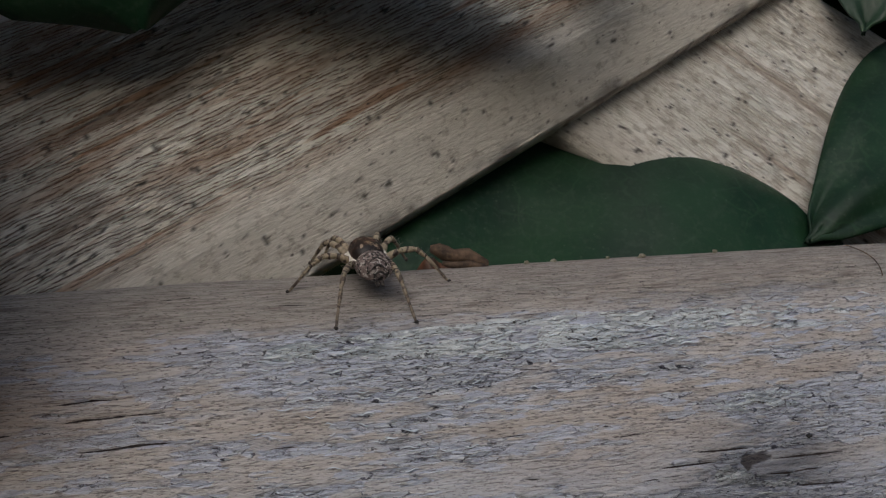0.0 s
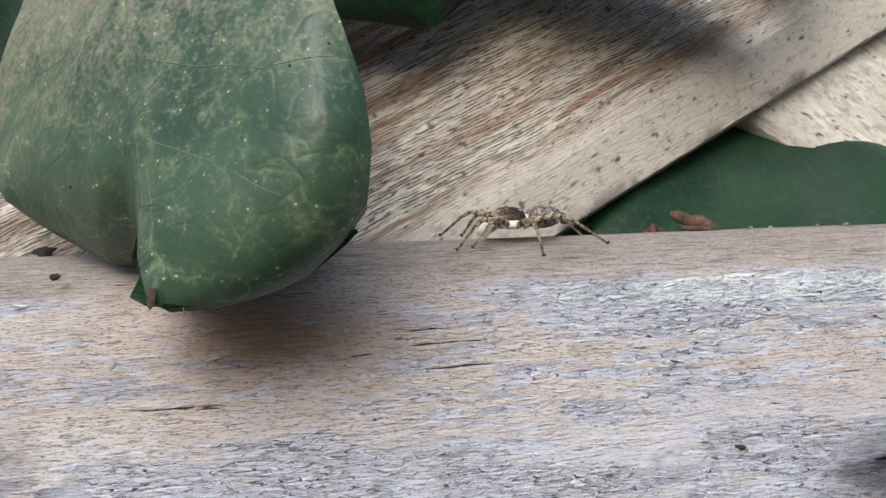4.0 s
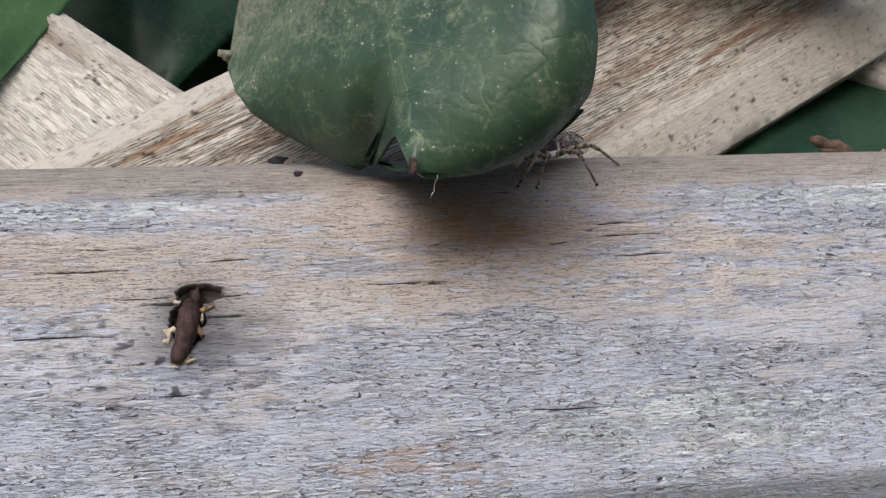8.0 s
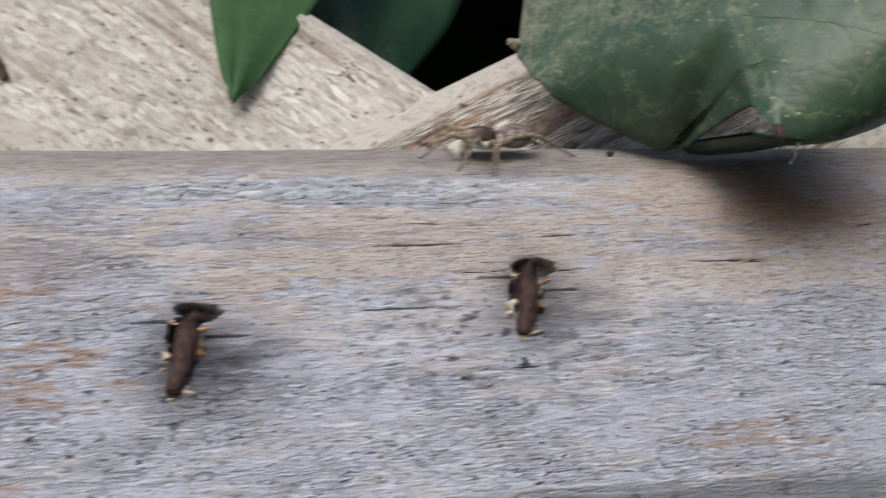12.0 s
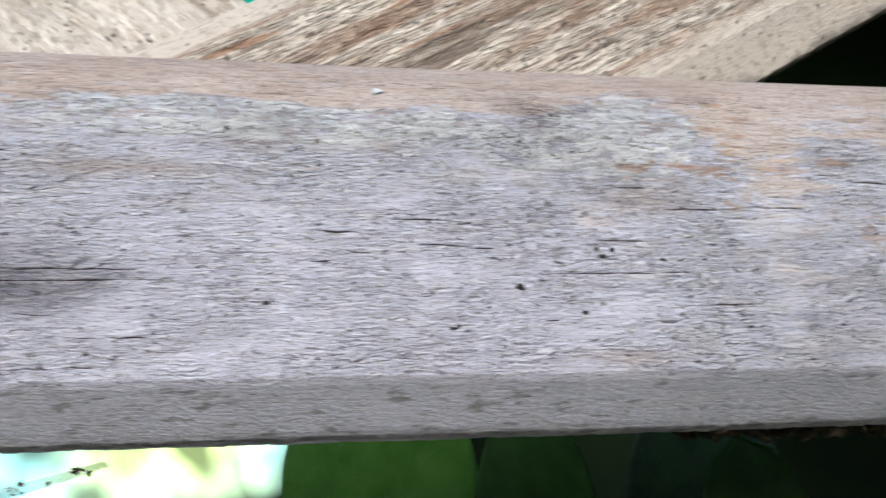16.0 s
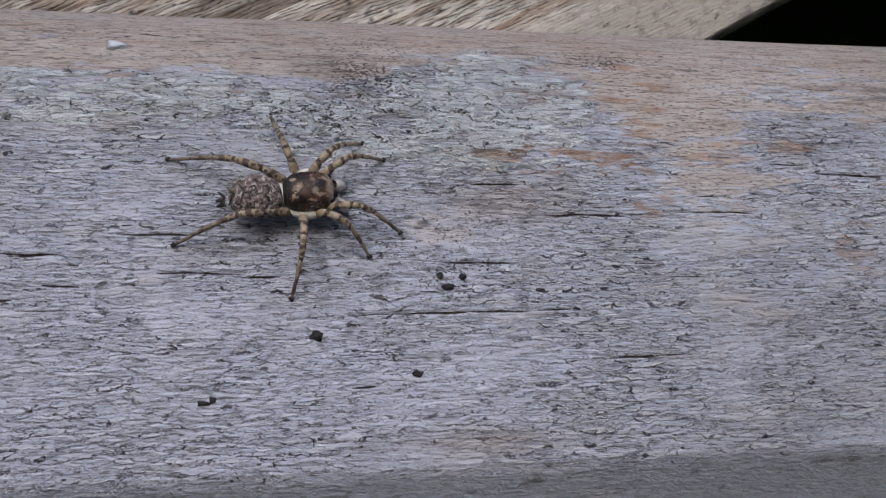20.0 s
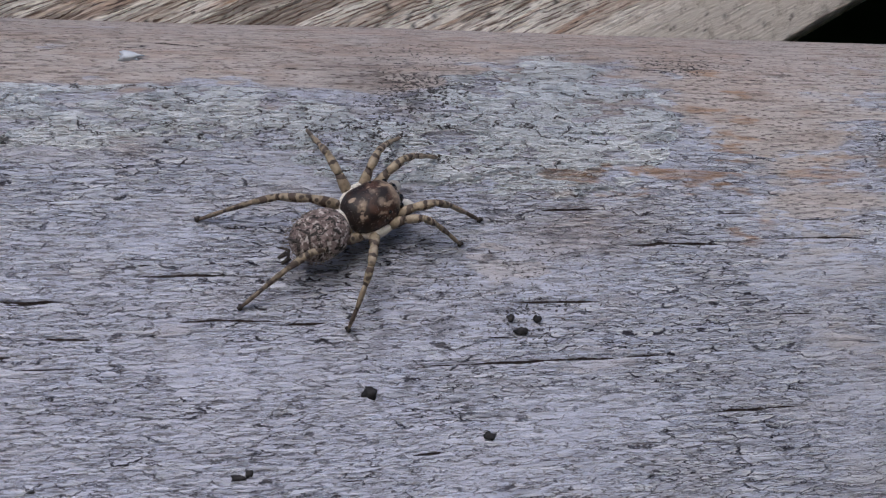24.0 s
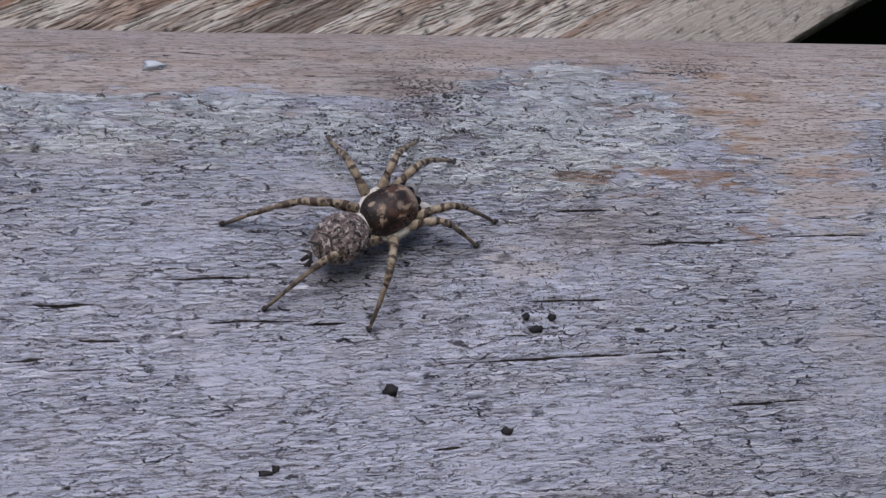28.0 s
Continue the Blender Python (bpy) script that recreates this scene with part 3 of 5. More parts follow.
CRACKS_SPIDER_END = [(-259.9, 2.5, 5.9), (-257.6, -0.2, 5.9), (-251.9, -0.6, 3.1), (-266.7, 1.0, 3.4), (-264.5, -0.9, 2.9), (-245.5, -3.3, 16.6), (-239.1, 0.4, 6.9), (-231.2, 4.0, 7.6), (-227.4, -6.7, 6.3), (-236.2, 6.3, 4.6), (-245.1, -8.2, 2.3), (-255.8, 18.2, 4.3), (-268.0, -2.0, 2.9)]
CRACKS_NAIL_END = [(-299.5, -2.8, 16.0), (-299.1, -4.0, 18.0), (-294.8, -7.1, 3.9), (-317.0, -7.7, 4.0), (-316.6, -7.0, 4.9), (-285.7, -9.4, 3.3), (-302.9, -10.5, 2.8), (-298.4, -12.1, 3.8), (-267.1, 1.2, 3.9), (-322.3, 16.2, 6.3), (-323.1, -8.5, 3.9), (-311.2, 11.1, 3.9), (-208.2, 7.5, 6.6), (-220.7, 4.2, 6.8), (-183.4, 5.0, 6.4), (-134.4, 5.5, 18.6)]


def rail_grid():
    prof = np.array(PROFILE + PROFILE[:1])
    # rows: fine over the front, top and bevel, coarse along the back and underside
    rows = []
    for i in range(len(PROFILE)):
        a, b = prof[i], prof[i + 1]
        n = max(1, int(np.hypot(*(b - a)) / (0.08 if i not in (4, 5, 6) else 2.0)))
        rows += [a + (b - a) * k / n for k in range(n)]
    rows = np.array(rows)
    arc = -np.concatenate([[0], np.cumsum(np.linalg.norm(np.diff(rows, axis=0), axis=1))])
    arc = np.where(np.arange(len(rows)) < np.argmax(rows[:, 0] > 11.9), arc, arc + np.abs(arc).max() + np.linalg.norm(rows[0] - rows[-1]))
    tangent = np.roll(rows, -3, 0) - np.roll(rows, 3, 0)
    tangent /= np.linalg.norm(tangent, axis=1)[:, None]
    normal = np.stack([tangent[:, 1], -tangent[:, 0]], 1)
    xs = np.concatenate([np.linspace(-600, -345, 8)[:-1], np.arange(-345, 72, 0.36), np.linspace(72, 400, 10)] + [np.arange((a + b) / 2 - 5, (a + b) / 2 + 5, 0.13) for a, _, b, _ in NAILS + ((35.2, 0, 35.2, 0),)])
    xs = np.unique(np.round(xs, 3))
    x, z = np.meshgrid(xs, rows[:, 1])
    y, arc = np.meshgrid(xs, rows[:, 0])[1], np.meshgrid(xs, arc)[1]
    front = step(9.0, 6.0, y)
    bevel = step(-13.6, -14.3, z) * front
    # how much paint is left, end by end
    peel = 0.55 * fbm(x / 5.0, z / 0.8, 151, 3) + 0.45 * fbm(x / 1.2, z / 0.35, 153, 2)
    old = step(-205, -175, x)
    far = step(-95, -110, x)
    cover = (0.42 * (1 - old) + 0.06 * old * far - 0.14 * old * (1 - far)) + 0.0 * x
    cover += (1 - old) * (-0.85 * step(8.5, 16.5, z + 5 * fbm(x / 7, z / 3, 131, 3) - 2.5 + 9 * (peel - 0.5)) + 0.10 * step(0, -8, z))
    cover += old * (0.40 * step(6, -6, z) - 0.45 * step(17.5, 20, z))
    cover += 0.55 * blob(x, z, 22, 15.3, 26, 1.9) + 0.55 * blob(x, z, -74, 15.6, 26, 1.5) + 0.35 * blob(x, z, 8, 10.5, 9, 3.2) + 0.3 * blob(x, z, -24, 0, 9, 4) + 1.2 * blob(x, z, 32.6, 2.4, 1.5, 1.0) + 1.2 * blob(x, z, 36.4, 1.3, 2.4, 0.6) + 0.9 * blob(x, z, 36.6, 8.2, 4.0, 0.8)
    cover += 0.4 * blob(x, z, 45, 8, 8, 1.5) + 0.3 * blob(x, z, -95, 4, 12, 6) + 0.3 * blob(x, z, -140, 14.5, 14, 1.6) + 0.45 * blob(x, z, -140, -4, 16, 6)
    cover += 1.5 * blob(x, z, -234.4, 13.0, 7.0, 4.8) + 0.8 * blob(x, z, -264, 12.8, 14, 2.8) + 0.4 * blob(x, z, -284, 14.0, 12, 2.5)
    cover -= 0.9 * blob(x, z, -245, 16.2, 5, 2.2) + 0.55 * blob(x, z, -239, 3, 3.5, 2.5) + 0.5 * blob(x, z, -234, -2, 3, 3) + 0.6 * blob(x, z, -219, 12, 6, 6) + 0.45 * blob(x, z, -217, 2, 6, 9)
    patch = 0.62 * fbm(x / 14.0, z / 1.7, 11, 4) + 0.38 * fbm(x / 2.6, z / 0.55, 13, 3) + 0.02
    paint = step(0.30, 0.68, patch + cover * 0.55 + 0.02)
    thick = np.clip(1.6 * blob(x, z, -234.2, 12.9, 6.8, 4.6) + 0.75 * blob(x, z, -262, 12.8, 14, 2.6) + 0.5 * blob(x, z, -246, 9.5, 7, 2.5) + 0.8 * blob(x, z, -284, 13.8, 13, 2.6) + 0.8 * blob(x, z, 25, 15.2, 30, 1.8) + 0.7 * blob(x, z, -74, 15.6, 26, 1.4) + 0.45 * blob(x, z, -10, -8, 30, 6) + 0.4 * blob(x, z, -140, 13, 20, 3) + blob(x, z, 32.6, 2.4, 1.5, 1.0) + blob(x, z, 36.4, 1.3, 2.4, 0.6) + blob(x, z, 36.6, 8.2, 4.0, 0.8), 0, 1)
    chip = step(0.25, 0.45, thick) * paint * step(0.36, 0.44, fbm(x / 2.0, z / 0.6, 51, 3) + 0.09 * blob(x, z, -234.2, 12.9, 6.5, 4.4))
    wash = 0.95 * step(9, -1, z + 7 * fbm(x / 22, z / 6, 135, 3) - 3.5) * front
    # bare wood: grain lines and pits
    grain = fbm(x / 14.0, z / 0.45, 61, 3)
    bare = (1 - paint) * 0.10 * (grain - 0.5)
    h = 0.07 * paint + bare + 0.14 * chip + 0.5 * (fbm(x / 30.0, z / 12.0, 71, 3) - 0.47)
    dirt, split = 0 * x, 0 * x
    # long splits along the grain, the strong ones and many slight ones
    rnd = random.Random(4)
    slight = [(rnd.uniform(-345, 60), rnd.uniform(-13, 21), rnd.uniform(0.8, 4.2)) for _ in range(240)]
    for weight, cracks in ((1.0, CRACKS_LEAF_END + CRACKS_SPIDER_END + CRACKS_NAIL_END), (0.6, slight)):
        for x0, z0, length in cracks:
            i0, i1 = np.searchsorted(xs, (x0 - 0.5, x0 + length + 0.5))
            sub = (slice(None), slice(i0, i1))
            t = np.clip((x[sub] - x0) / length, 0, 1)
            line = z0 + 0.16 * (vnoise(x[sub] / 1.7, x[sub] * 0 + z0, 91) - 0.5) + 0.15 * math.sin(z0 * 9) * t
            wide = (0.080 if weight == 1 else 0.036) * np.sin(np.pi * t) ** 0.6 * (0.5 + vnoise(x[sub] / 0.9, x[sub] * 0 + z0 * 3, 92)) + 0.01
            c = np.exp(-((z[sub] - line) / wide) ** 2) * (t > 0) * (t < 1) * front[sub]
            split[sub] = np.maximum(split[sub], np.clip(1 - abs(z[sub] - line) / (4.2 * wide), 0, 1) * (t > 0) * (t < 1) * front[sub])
            h[sub] -= 0.12 * weight * c
    # holes that the nails tore
    soot = 0 * x
    for deep, (x0, z0, x1, z1) in zip((0.75, 0.9, 1.6, 1.6), NAILS):
        mx, mz = (x0 + x1) / 2, (z0 + z1) / 2
        ragged = fbm(x / 3.2, z / 0.7, 97, 4)
        core = blob(x, z, mx + 0.9, mz - 0.2, 4.2, 4.8) * (0.55 + 0.9 * fbm(x / 1.6, z / 0.4, 96, 4))
        halo = blob(x, z, mx + 2.2, mz - 0.6, 6.5, 4.6) * (0.2 + 1.5 * ragged)
        blot = step(0.60, 0.68, fbm(x / 1.3, z / 0.8, 95, 3)) * blob(x, z, mx - 3.5, mz - 3.5, 10, 5.5)
        soot = np.maximum(soot, np.clip(np.maximum(np.maximum(deep * core * 0.95 - 0.10, 0.75 * deep * halo - 0.08), 0.75 * blot), 0, 0.93))
        torn = 0.5 + 1.0 * fbm(x / 1.6, z / 0.35, 99, 4)
        hole = np.maximum(step(0.50, 0.58, blob(x, z, (x0 + mx) / 2, mz + 1.2, 1.9, 3.4) * torn), step(0.42, 0.50, blob(x, z, x0 + 0.7, z0 + 0.3, 2.4, 1.0) * torn))
        hole = np.maximum(hole, step(0.5, 0.6, (blob(x, z, x0 - 1.5, z0 - 0.6, 4.0, 0.16) + blob(x, z, x0 + 2.6, z0 - 2.0, 2.6, 0.14)) * torn))
        h -= 1.5 * hole
        # the hole's inner shade goes into the colour by this mask
        dirt = np.maximum(dirt, hole * 0.9)
    # a torn knot above the last nail, with loose flakes under it
    knot = step(0.42, 0.56, (blob(x, z, 35.2, 3.7, 1.7, 0.55) + 0.7 * blob(x, z, 34.0, 3.1, 0.5, 0.7)) * (0.3 + 1.3 * fbm(x / 1.2, z / 0.3, 165, 4)))
    h -= 0.1 * knot
    # knot hollow: its shade is painted the same way
    dirt = np.maximum(dirt, knot * 0.85)
    soot = np.maximum(soot, np.clip(0.5 * blob(x, z, 36, 3.0, 6, 3) * (0.2 + 1.4 * fbm(x / 4, z / 0.5, 167, 4)), 0, 1))
    soot = np.maximum(soot, np.clip(0.95 * blob(x, z, 27.0, -3.0, 5.5, 2.8) * (0.35 + 1.2 * fbm(x / 3, z / 0.7, 169, 4)), 0, 0.9))
    soot = np.maximum(soot, 0.5 * np.clip(blob(x, z, -297, -4.0, 11, 3.4) * (0.2 + 1.4 * fbm(x / 6, z / 0.5, 98, 4)), 0, 1))
    specks = step(0.54, 0.64, fbm(x / 0.9, z / 0.42, 103, 3))
    pepper = np.clip(0.95 * blob(x, z, -242.3, 15.3, 3.6, 2.6) + 0.7 * blob(x, z, -238, 0.5, 9, 6) + 0.3 * blob(x, z, -243, 9, 8, 3) + 0.45 * blob(x, z, -66, 0.5, 10, 5) + 0.8 * blob(x, z, -224, 17.2, 5, 1.2) + 0.6 * blob(x, z, -248, 12, 8, 3) + 0.9 * blob(x, z, -190, 3, 9, 5) + 0.6 * blob(x, z, -196, 15.5, 6, 1.6) + 0.35 * step(16.5, 18.5, z), 0, 1)
    pepper *= 0.55 + 0.9 * fbm(x / 2.4, z / 1.1, 161, 3)
    soot = np.maximum(soot, specks * 0.35 * np.clip(0.7 * blob(x, z, -66, 1.5, 14, 5) + blob(x, z, -190, 3.0, 8, 5) + blob(x, z, -243, 15.6, 4, 2.6) + 0.8 * blob(x, z, -240, 2, 9, 8) + 0.06, 0, 1))
    soot = np.maximum(soot, 0.34 * np.clip(blob(x, z, -190, 3.0, 7, 4.0) + 0.7 * blob(x, z, -197, 15, 5, 2) + 0.6 * blob(x, z, -207, 10, 3, 1.2), 0, 1) * (0.25 + 1.6 * step(0.40, 0.62, fbm(x / 2.2, z / 0.35, 107, 4))))
    soot = np.maximum(soot, 0.18 * blob(x, z, -246, 16.2, 4.5, 2.3) * fbm(x / 1.2, z / 0.8, 109, 3) * 1.6)
    torn = 0.55 + 0.9 * fbm(x / 4.0, z / 1.0, 111, 3)
    rust = np.clip((1.05 * blob(x, z, -29.5, 13.3, 6.5, 3.0) + 0.38 * blob(x, z, -26, 12, 15, 5.5)) * torn, 0, 1)
    for cx, cz, rx, rz, k in ((-158.9, 11.2, 6, 1.2, 0.85), (-120, 6.2, 15, 1.8, 0.8), (-137, 10.4, 7, 1.3, 0.65), (-131, 15.0, 9, 2.0, 0.4), (-116, 0.4, 5, 2.2, 0.6), (-102, -2, 7, 2.0, 0.6), (-126, 1.2, 5, 1.2, 0.55), (-130, -2.6, 7, 1.0, 0.6), (-133, -7.6, 4, 0.7, 0.55), (-172, -3, 6, 1.2, 0.4), (-180, 8.5, 5, 1.4, 0.35), (-107.7, -10.6, 5, 0.9, 0.45), (-37.5, -11.0, 5.5, 1.6, 0.42), (-227, 8.4, 6, 0.9, 0.7), (-222, 11, 1.6, 4.5, 0.6), (-214, 9.0, 5, 1.0, 0.5), (-206, 3, 1.2, 3, 0.4), (-180, 7.0, 14, 0.5, 0.6), (17, -4, 0.8, 0.6, 0.5)):
        rust = np.maximum(rust, min(1, 1.25 * k) * step(0.24, 0.50, blob(x, z, cx, cz, rx * 1.45, rz * 1.45) * (0.1 + 1.5 * step(0.34, 0.60, peel))))
    pink = np.clip((0.85 * step(9.0, 17.0, z + 5 * fbm(x / 7, z / 3, 131, 3) - 2.5 + 9 * (peel - 0.5)) * step(-190, -205, x) * (0.25 + 1.2 * step(0.30, 0.62, peel)) + 0.7 * blob(x, z, -37, 17.5, 7, 1.8) + 0.6 * blob(x, z, -236, -12, 6, 0.8) + 0.6 * blob(x, z, -286, 7.5, 9, 0.8) + 0.5 * blob(x, z, -233, 5, 4, 2) + 0.35 * blob(x, z, -65, 10, 20, 3) + 0.45 * blob(x, z, -130, 9, 40, 4) + 0.75 * blob(x, z, -116, 8.5, 16, 4)) * torn, 0, 1)
    pink = np.maximum(pink, 0.22 * (1 - paint) * step(0.45, 0.6, fbm(x / 20, z / 4, 121, 3)))
    grey = np.clip((0.95 - 0.62 * step(-190, -205, x)) * step(15.8, 19.5, z + 3 * fbm(x / 12, z / 2, 133, 3) - 1.5) + 0.0 * bevel, 0, 1)
    # darker, with a ragged border, along the bottom edge
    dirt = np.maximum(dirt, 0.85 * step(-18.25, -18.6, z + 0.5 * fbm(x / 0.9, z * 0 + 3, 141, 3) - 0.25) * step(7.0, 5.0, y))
    h -= 0.35 * step(-17.6, -18.5, z) * fbm(x / 0.8, z / 0.5, 143, 3)
    soot = 1 - (1 - np.clip(soot, 0, 1)) ** 2.0
    for a in (pink, grey):
        a *= 1 - 0.85 * step(0.3, 0.7, chip)
    crisp = 1 - old
    blue = step(-222, -252, x) * step(9, -5, z + 6 * fbm(x / 20, z / 6, 171, 3) - 3)
    # stretches where the light drops, darkened in the colour
    dimming = (step(-236, -205, x) * step(-150, -175, x) * step(8, -8, z) + 0.55 * step(8, 40, x) * step(10, -2, z)) * (0.5 + fbm(x / 18, z / 4, 173, 3))
    for a in (paint, chip, soot, pepper, rust, pink, dirt, blue, dimming):
        a *= front
    h *= front
    pts = np.stack([x, y + h * normal[:, :1], z + h * normal[:, 1:]], -1) * MM
    return grid_mesh("board", pts, True, M_RAIL, {"paint": paint, "chip": chip, "soot": soot, "rust": rust, "pink": pink, "grey": grey, "dirt": dirt, "split": split, "pepper": pepper, "arc": arc, "wash": wash, "bevel": bevel, "crisp": crisp, "blue": blue, "dimming": dimming})


rail = tagged(new("fence_rail"), "weathered horizontal fence rail with grey-white paint flaking off", "fence rail")
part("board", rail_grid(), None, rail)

# ---- lattice slats behind the rail ----


def slat_grid(width, thick, bevel0, bevel1, start, end, ridge, seed):
    """A slat in its own space: x along it, z across, y through; its broad front is at y = 0."""
    prof = [(bevel0 * 0.42 + 0.3, 0.0), (0.0, bevel0), (0.0, width - bevel1), (bevel1 * 0.42 + 0.3, width), (thick, width), (thick, 0.0)]
    prof = np.array(prof + prof[:1])
    rows = []
    for i in range(len(prof) - 1):
        a, b = prof[i], prof[i + 1]
        n = max(1, int(np.hypot(*(b - a)) / (0.14 if i < 3 else 2.5)))
        rows += [a + (b - a) * k / n for k in range(n)]
    rows = np.array(rows)
    xs = np.arange(start, end, 0.42)
    x, z = np.meshgrid(xs, rows[:, 1])
    y = np.meshgrid(xs, rows[:, 0])[1]
    face = step(0.05, 0.0, y) * step(bevel0 - 0.2, bevel0 + 4.0, z + 3 * fbm(x / 9, z / 2, seed + 23, 3) - 1.5) * step(width - bevel1 + 0.2, width - bevel1 - 0.8, z)
    near = step(thick * 0.7, thick * 0.5, y)
    q = z + x * 0.05
    lap = q / 0.36 + 2.6 * fbm(x / 14.0, q / 4.0, seed, 3) + 0.7 * vnoise(x / 2.2, q / 0.9, seed + 5)
    deep = step(0.60, 0.72, fbm(x / 26.0, q / 2.4, seed + 11, 3))
    h = face * ridge * (0.22 * vnoise(x / 6.0, q / 0.6, seed + 7) - 0.4 * deep) + 0.25 * fbm(x / 12, z / 8, seed + 13, 3) * near
    valley = face * 0.9 * deep
    dirt = near * step(0.66, 0.72, fbm(x / 0.9, z / 0.7, seed + 17, 3)) * 0.85
    # patchily darker on the lower edge face
    dirt = np.maximum(dirt, 0.75 * step(0.6, 1.6, y) * near * (z < 3) * step(0.35, 0.6, fbm(x / 4, y / 1.5, seed + 19, 3)) * step(bevel0 * 0.42 - 0.6, bevel0 * 0.42 + 0.4, y))
    pts = np.stack([x, y - h * step(0.4, 0.0, y - bevel0), z], -1) * MM
    return pts, {"valley": valley, "smooth": near * (1 - face), "dirt": dirt, "lap": lap}


def slat(label, x0, z0, angle, width, y0, thick, bevel0, bevel1, start, end, ridge, seed, m, drop=0):
    pts, attrs = slat_grid(width, thick, bevel0, bevel1, start, end, ridge, seed)
    thing = tagged(new("lattice_slat"), label, "fence slat", "lattice slats")
    thing.matrix_world = pose(x0 * MM, y0 * MM, z0 * MM) @ pose(0, 0, 0, 0, -angle, 0) @ pose(0, 0, drop * MM)
    part("strip", grid_mesh("strip", pts, True, m, attrs), None, thing)
    for side in (0, -1):
        cap = bmesh.new()
        cap.faces.new([cap.verts.new(p) for p in pts[::3, side]])
        part("end_grain", cap, m, thing)
    return thing


ROUGH = "rough weathered diagonal lattice slat with brown and cream grain"
slat(ROUGH, 5.2, 27.9, 29.0, 39, 12.3, 5.4, 6.2, 3.4, -88, 150, 1.0, 201, M_SLAT)
slat(ROUGH, -209.0, 27.9, 29.5, 39, 12.3, 5.4, 6.4, 3.4, -88, 150, 1.35, 301, M_SLAT)
slat(ROUGH, 219.0, 27.9, 29.0, 39, 12.3, 5.4, 6.2, 3.4, -88, 120, 1.0, 401, M_SLAT)
slat(ROUGH, -423.0, 27.9, 29.0, 39, 12.3, 5.4, 6.2, 3.4, -88, 150, 1.0, 501, M_SLAT)
PALE = "pale lattice slat, sunlight put into its colour, crossing behind the rough ones"
for n, x0 in enumerate((-94.0, 60.0, -308.5)):
    slat(PALE, x0, 42.5, -38.0, 37, 17.9, 7, 1.2, 1.2, -150, 66, 0.5, 601 + 50 * n, M_PALE, -18.5)

# ---- leaves ----


def sheet(points, m, thick=0.00028):
    """A thin closed blade from a grid of points: two sheets joined round the rim."""
    rows, cols, _ = points.shape
    du, dv = np.gradient(points, axis=0), np.gradient(points, axis=1)
    nrm = np.cross(du, dv)
    nrm /= np.linalg.norm(nrm, axis=2)[:, :, None] + 1e-12
    loop = np.concatenate([points, (points - nrm * thick)[:, ::-1]], axis=1)
    loop = np.concatenate([loop, loop[:, :1]], axis=1)
    return grid_mesh("blade", np.transpose(loop, (1, 0, 2)), False, m)


def ivy_leaf(label, base, tip, width, face, bend, cup, m, seed, veins=5, lobes=0.0, stalk=True, blunt=0.0):
    """A leaf from base to tip, its upper side turned to face; bend lifts its middle, cup folds its halves."""
    base, tip, face = Vector(base) * MM, Vector(tip) * MM, Vector(face).normalized()
    along = tip - base
    side = along.cross(face).normalized()
    up = side.cross(along).normalized()
    long = along.length
    width *= MM

    def spot(u, v):
        half = width * (math.sin(math.pi * min(1, u * 0.94 + 0.03)) ** (0.75 if blunt < 0.5 else 0.42)) * (1.18 - (0.75 - blunt) * u) * (1 + lobes * math.cos(5 * math.pi * u)) * (1 if u < 0.94 else (1.0 - u) / 0.06 * 0.9 + 0.1)
        n = noise.noise(Vector((u * 3 + seed, v * 2, seed * 0.7)))
        return base + along * u + side * (v * half) + up * (bend * MM * math.sin(math.pi * u) - cup * half * v * v + 0.06 * width * n + 0.03 * width * math.sin(9 * u + 3 * v + seed))

    pts = np.array([[spot(i / 36, -1 + 2 * j / 24) for j in range(25)] for i in range(37)])
    thing = tagged(new("ivy_leaf"), label, "leaf", "ivy leaves")
    thing.location = base
    part("blade", sheet(pts - np.array(base), m), None, thing)
    lift = up * 0.00003
    part("midrib", tube([spot(k / 14, 0) + lift - base for k in range(15)], [0.00026 * (1 - k / 16) for k in range(15)], 6), M_VEIN, thing)
    for k in range(veins):
        for s in (-1, 1):
            u0 = 0.08 + 0.8 * k / veins
            path = [spot(min(0.97, u0 + 0.16 * q), s * 0.86 * q) + lift - base for q in [j / 7 for j in range(8)]]
            part("vein", tube(path, [0.00018 * (1 - 0.8 * j / 7) for j in range(8)], 5), M_VEIN, thing)
    if stalk:
        part("stalk", tube([Vector((0, 0, 0)) + (-along * 0.05 * k + up * (-0.02 * k * k * long)) for k in range(6)], [0.0006] * 6, 7), M_STALK, thing)
    return thing


LEFT = ((13.2, -36.5), (13.8, -38.0), (15.8, -38.6), (17.4, -39.1), (18.6, -39.4), (19.7, -39.8), (20.0, -42.5), (21.6, -45), (24, -48.5), (26.5, -51.5), (29, -53), (33, -53.9), (40, -52.6), (46, -50.5), (56, -47), (70, -42))
RIGHT = ((13.2, -35), (13.6, -31), (14.2, -28.5), (15, -26.4), (16.5, -24), (18, -22.4), (21, -22), (25, -22.4), (30, -23.8), (36, -25.4), (42, -27), (50, -29), (60, -32), (70, -36))
DEPTH = ((-58, 9), (-56, 6), (-53.6, 2.5), (-50.3, -2), (-46.5, -6.2), (-43, -10.2), (-38.2, -14.4), (-33, -18.2), (-27.5, -22.2), (-24.5, -23.2), (-22, -22), (-18, -17))
LOBE_EDGE = ((-53.9, 33), (-53, 29), (-51.5, 26.5), (-48.5, 24), (-45, 21.6), (-42.5, 20), (-39.4, 19.7))
